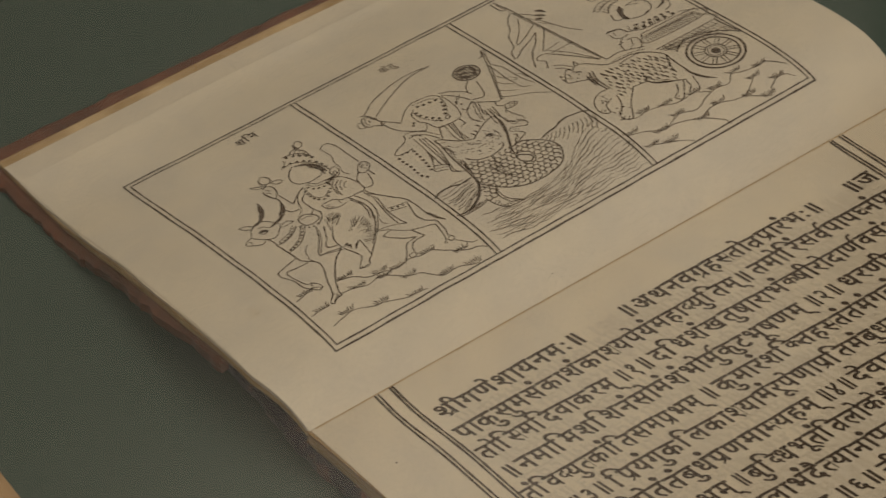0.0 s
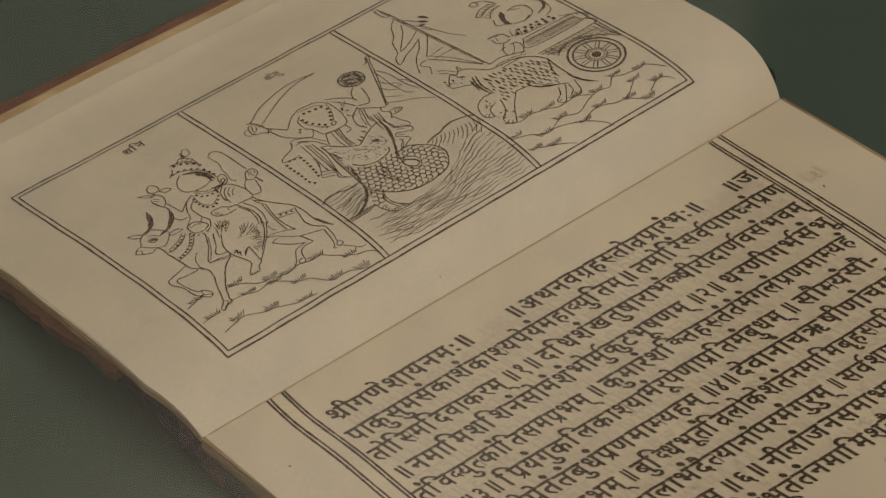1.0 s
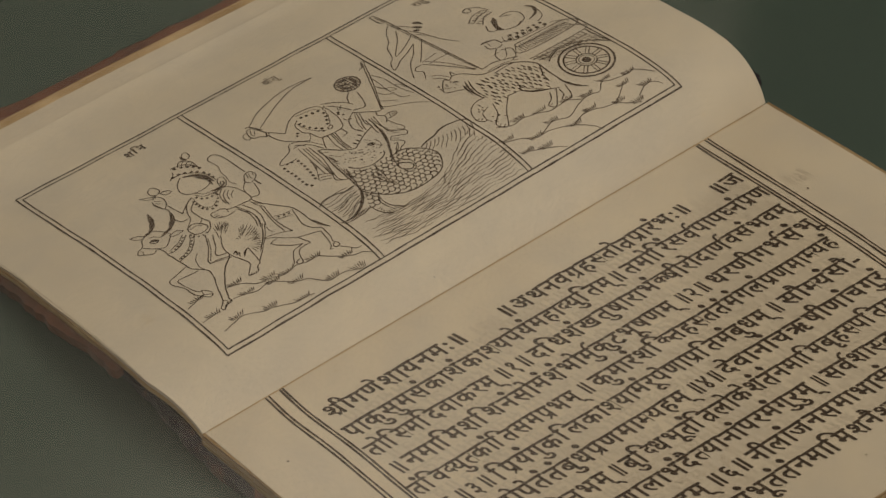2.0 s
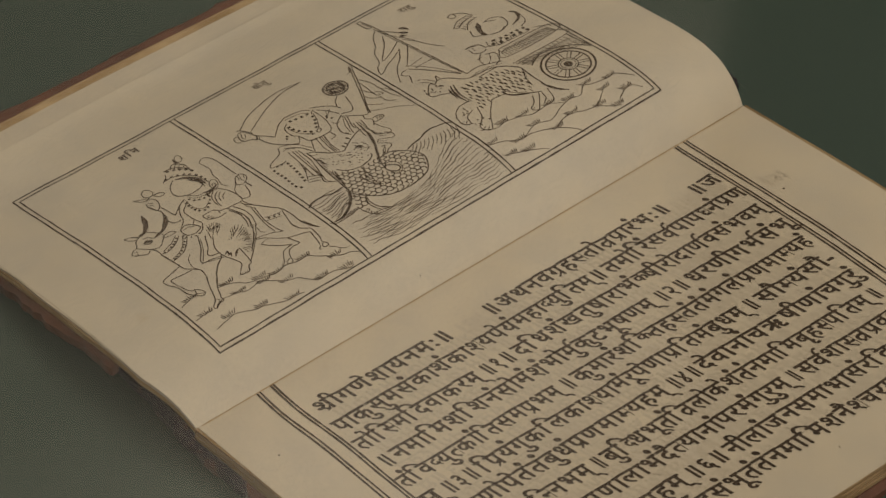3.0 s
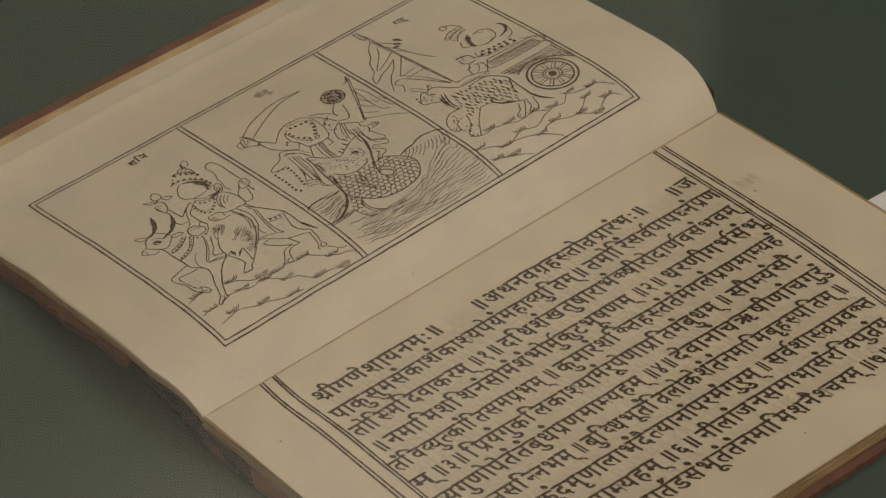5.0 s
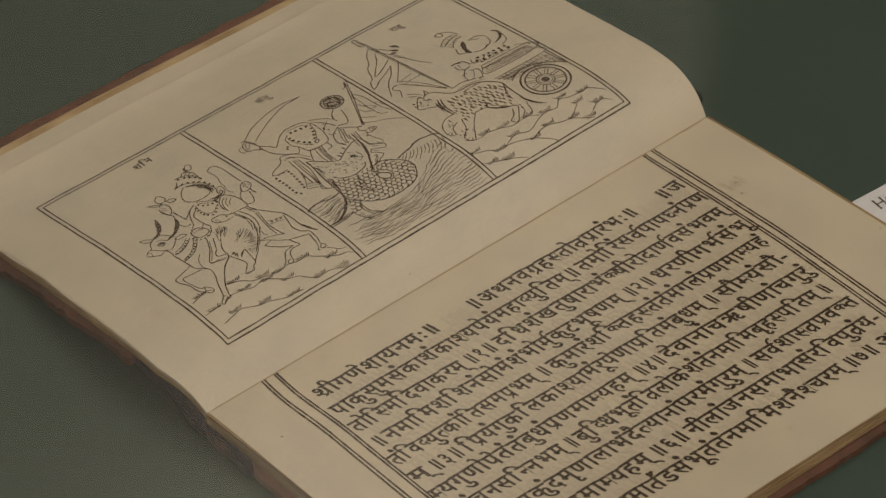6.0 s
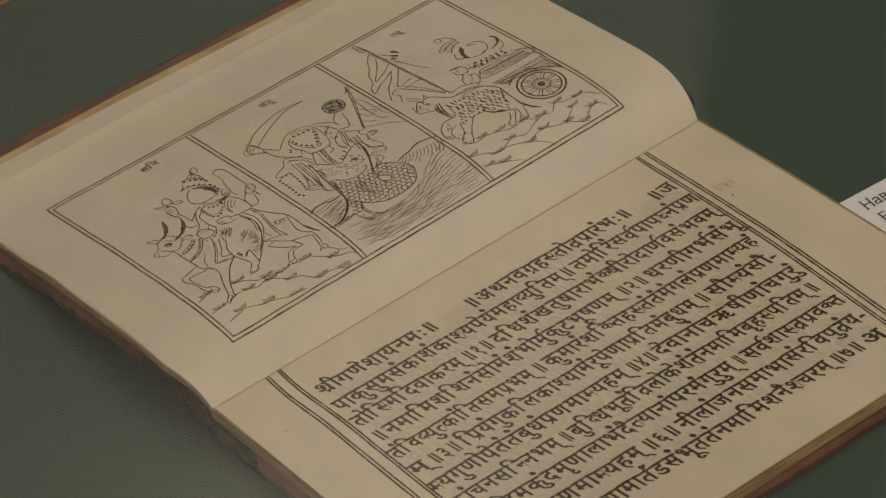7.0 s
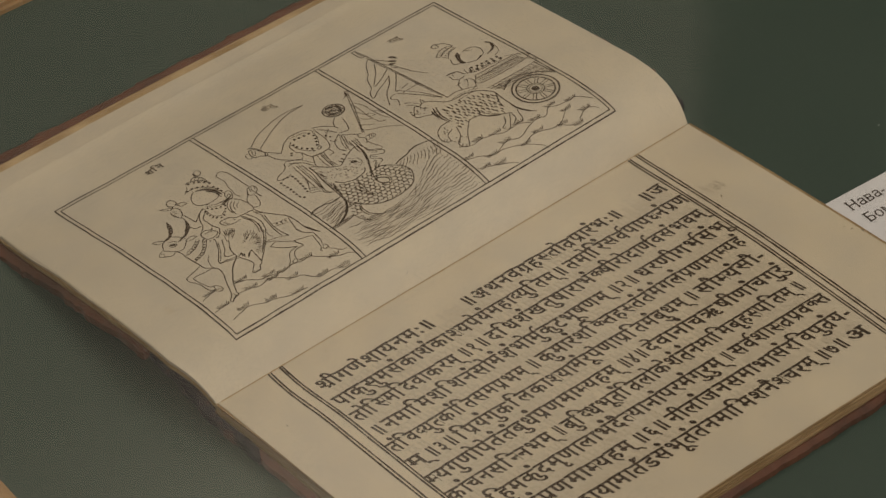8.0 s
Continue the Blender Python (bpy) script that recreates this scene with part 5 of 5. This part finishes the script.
def lay(name, V, F, place_point, height, mat, lift, label):
    """Print on a leaf; overlapping pen bands lie a few micrometres over one another."""
    verts, faces = [], []
    for k, q in enumerate(F):
        n = len(verts)
        for i in q:
            x, y = place_point(*V[i])
            verts.append((x, y, height(x, y) + lift + (k % 11) * 0.000003))
        faces.append(tuple(range(n, n + len(q))))
    return fix_up(mesh_part(name, verts, faces, mat, picture_leaf if height is upper_z else text_leaf, label))


def fix_up(ob):
    """Turns all faces of a flat print upwards."""
    bm = bmesh.new()
    bm.from_mesh(ob.data)
    for q in bm.faces:
        q.normal_update()
        if q.normal.z < 0:
            q.normal_flip()
    bm.to_mesh(ob.data)
    bm.free()
    return ob


def row_ends(k):
    """Left and right end of the head line of text row k."""
    return (0.0066 + 0.00042 * k, -0.0121 - 0.00895 * k), (0.1660 + 0.00042 * k, -0.0178 - 0.00946 * k)


def text_row(k, text, f0, f1, ghost=False):
    V, F, width = compose(text, 0.004 if not ghost else 0.01)
    (xa, ya), (xb, yb) = row_ends(k)
    size = 0.0079
    seed = k * 3.7 + f0 * 10

    def at(a, b):
        f = a / width
        if ghost:
            f = 1 - f
        f = lerp(f0, f1, f)
        up = (b - 0.62) * size
        wob = 0.00016 * noise.noise((a * 1.3, seed, 0.0)) + 0.00008 * noise.noise((a * 9, b * 9, seed))
        x = lerp(xa, xb, f) + 0.0004 * (1 - f) - 0.22 * (up + 0.0012) + 0.00008 * noise.noise((a * 8, b * 8, seed + 4))
        return x, lerp(ya, yb, f) + up + wob + lerp(-0.0010 if k else -0.0013, 0.0001 + 0.00004 * k if k else -0.0003, f)

    if ghost:
        F = [q for q in F if min(V[i][1] for i in q) < 0.52]
        lay("show_through", V, F, at, lower_z, GHOST, 0.00006, "faint grey print showing through from the back")
    else:
        lay("text_line", V, F, at, lower_z, INK, 0.00014, "stretch of bold black Devanagari print")


# each row in pieces, with the place where a piece begins and ends along the row
ROWS_OF_TEXT = [
    [("पाकुसुमसंकाशंकाश्यपेयंमहाद्युतिम्॥", 0.0, 0.632), ("तमोरिंसर्वपापघ्नंप्रण", 0.637, 0.998)],
    [("तोस्मिदिवाकरम्", 0.0, 0.276), ("॥१॥", 0.284, 0.356), ("दधिशंखतुषाराभंक्षीरोदार्णवसंभवम्", 0.362, 0.992)],
    [("॥", 0.004, 0.03), ("नमामिशशिनंसोमंशंभोर्मुकुटभूषणम्", 0.034, 0.645), ("॥२॥", 0.655, 0.728), ("धरणीगर्भसंभू", 0.735, 1.0)],
    [("तंविद्युत्कांतिसमप्रभम्", 0.0, 0.36), ("॥", 0.368, 0.393), ("कुमारंशक्तिहस्तंतंमंगलंप्रणमाम्यहं", 0.398, 0.992)],
    [("म्", 0.0, 0.040), ("॥३॥", 0.047, 0.12), ("प्रियंगुकलिकाश्यामंरूपेणाप्रतिमंबुधम्", 0.125, 0.756), ("॥", 0.764, 0.79), ("सौम्यंसौ-", 0.796, 0.99)],
    [("म्यगुणोपेतंतंबुधंप्रणमाम्यहम्", 0.0, 0.505), ("॥४॥", 0.514, 0.585), ("देवानांचऋषीणांचगुरुं", 0.589, 0.992)],
    [("कांचनसन्निभम्", 0.003, 0.273), ("॥", 0.28, 0.302), ("बुद्धिभूतंत्रिलोकेशंतंनमामिबृहस्पतिम्", 0.306, 0.955), ("॥", 0.962, 0.987)],
    [("५॥हिमकुंदमृणालाभंदैत्यानांपरमंगुरुम्", 0.0, 0.685), ("॥", 0.693, 0.714), ("सर्वशास्त्रप्रवक्त", 0.719, 1.0)],
    [("रंभार्गवंप्रणमाम्यहम्", 0.0, 0.38), ("॥६॥", 0.388, 0.475), ("नीलांजनसमाभासंरविपुत्रंय-", 0.481, 1.0)],
    [("माग्रजम्॥छायामार्तंडसंभूतंतंनमामिशनैश्चरम्", 0.0, 0.84), ("॥७॥", 0.847, 0.93), ("अ", 0.938, 0.995)],
]
text_row(0, "श्रीगणेशायनमः॥", 0.003, 0.307)
text_row(0, "॥अथनवग्रहस्तोत्रप्रारंभः॥", 0.39, 0.852)
text_row(0, "॥ज", 0.915, 0.99)
for k, pieces in enumerate(ROWS_OF_TEXT):
    for piece, f0, f1 in pieces:
        text_row(k + 1, piece, f0, f1)
    line = "".join(piece for piece, _, _ in pieces)
    text_row(k + 0.55, line[::-1].replace(VIRAMA, ""), 0.02, 0.985, True)
text_row(0.12, "॥णमः॥", 0.325, 0.385, True)
text_row(0.25, "॥स्तोरग्र॥", 0.86, 0.985, True)
text_row(1.2, "॥डा॥", 1.045, 1.10, True)

# small dark specks in the paper
for x, y, r in ((176.8, -37.4, 0.42), (-10.5, -22.0, 0.35), (62.0, 3.2, 0.2), (201.0, -79.0, 0.3), (203.5, -82.0, 0.4), (204.6, -84.8, 0.35), (113.5, -119.0, 0.3),
                (199.5, -76.5, 0.25)):
    z = upper_z if y > 0 else lower_z
    n = 7
    rim = [(x + r * random.uniform(0.7, 1.2) * math.cos(a * math.tau / n), y + r * random.uniform(0.7, 1.2) * math.sin(a * math.tau / n)) for a in range(n)]
    mesh_part("speck", [(a / 1000, b / 1000, z(a / 1000, b / 1000) + 0.00012) for a, b in rim], [tuple(range(n))], INK_FINE, picture_leaf if y > 0 else text_leaf, "small dark speck in the paper")


# captions in the pictures
def caption(text, x, y, slope, size, ink):
    V, F, width = compose(text, 0.0)
    lay("caption", V, F, lambda a, b: (x + a * size, y + slope * a * size + b * size), upper_z, ink, 0.00015, "small caption in Devanagari script")


caption("शनि", 0.0268, 0.1095, 0.06, 0.0046, INK_FINE)
caption("केतु", 0.0795, 0.1085, -0.06, 0.0042, INK_FAINT)
caption("राहु", 0.1405, 0.1065, -0.08, 0.0042, INK_FAINT)


# ---- label card beside the book ----
card = thing("label_card", "white printed museum label card lying on the green lining", "label card")
CARD_TURN = Matrix.Translation((0.2153, -0.0571, 0.0)) @ Matrix.Rotation(radians(-5.2), 4, "Z")
bm = box_bm(-0.004, 0.095, -0.068, 0.0, TABLE + 0.0002, TABLE + 0.0012)
bm.transform(CARD_TURN)
part("card_sheet", bm, CARD, card, "white card with sharp cut edges")


def card_text(body, x, y, size, feet):
    """A printed word with slab feet; feet: for each letter, the corners of its box that carry one."""
    v, f = raw_text(body, 0.0)
    v, f = list(v), list(f)
    wide = 0.0
    for k, corners in enumerate(feet):
        reach = [p[0] for p in raw_text(body[:k + 1], 0.0)[0]]
        x0, x1 = min(p for p in reach if p >= wide - 0.001), max(reach)
        tall = 0.70 if body[k].isupper() else 0.53
        wide = x1 + 0.01
        for c in corners:
            cx, cy = (x0 + 0.04 if c in "ac" else x1 - 0.04), (0.02 if c in "ab" else tall)
            n = len(v)
            v += [(cx - 0.10, cy - 0.025), (cx + 0.10, cy - 0.025), (cx + 0.10, cy + 0.025), (cx - 0.10, cy + 0.025)]
            f.append((n, n + 1, n + 2, n + 3))
    verts = [CARD_TURN @ Vector((x + a * size, y + b * size, TABLE + 0.00135 + 0.000004 * (i // 4 % 5))) for i, (a, b) in enumerate(v)]
    fix_up(mesh_part("card_text", verts, f, INK, card, "black Cyrillic print"))


card_text("Нава-", 0.0035, -0.0085, 0.0066, ("abcd", "b", "ac", "b", ""))
card_text("Бом", 0.0048, -0.0168, 0.0066, ("ac", "", "abcd"))
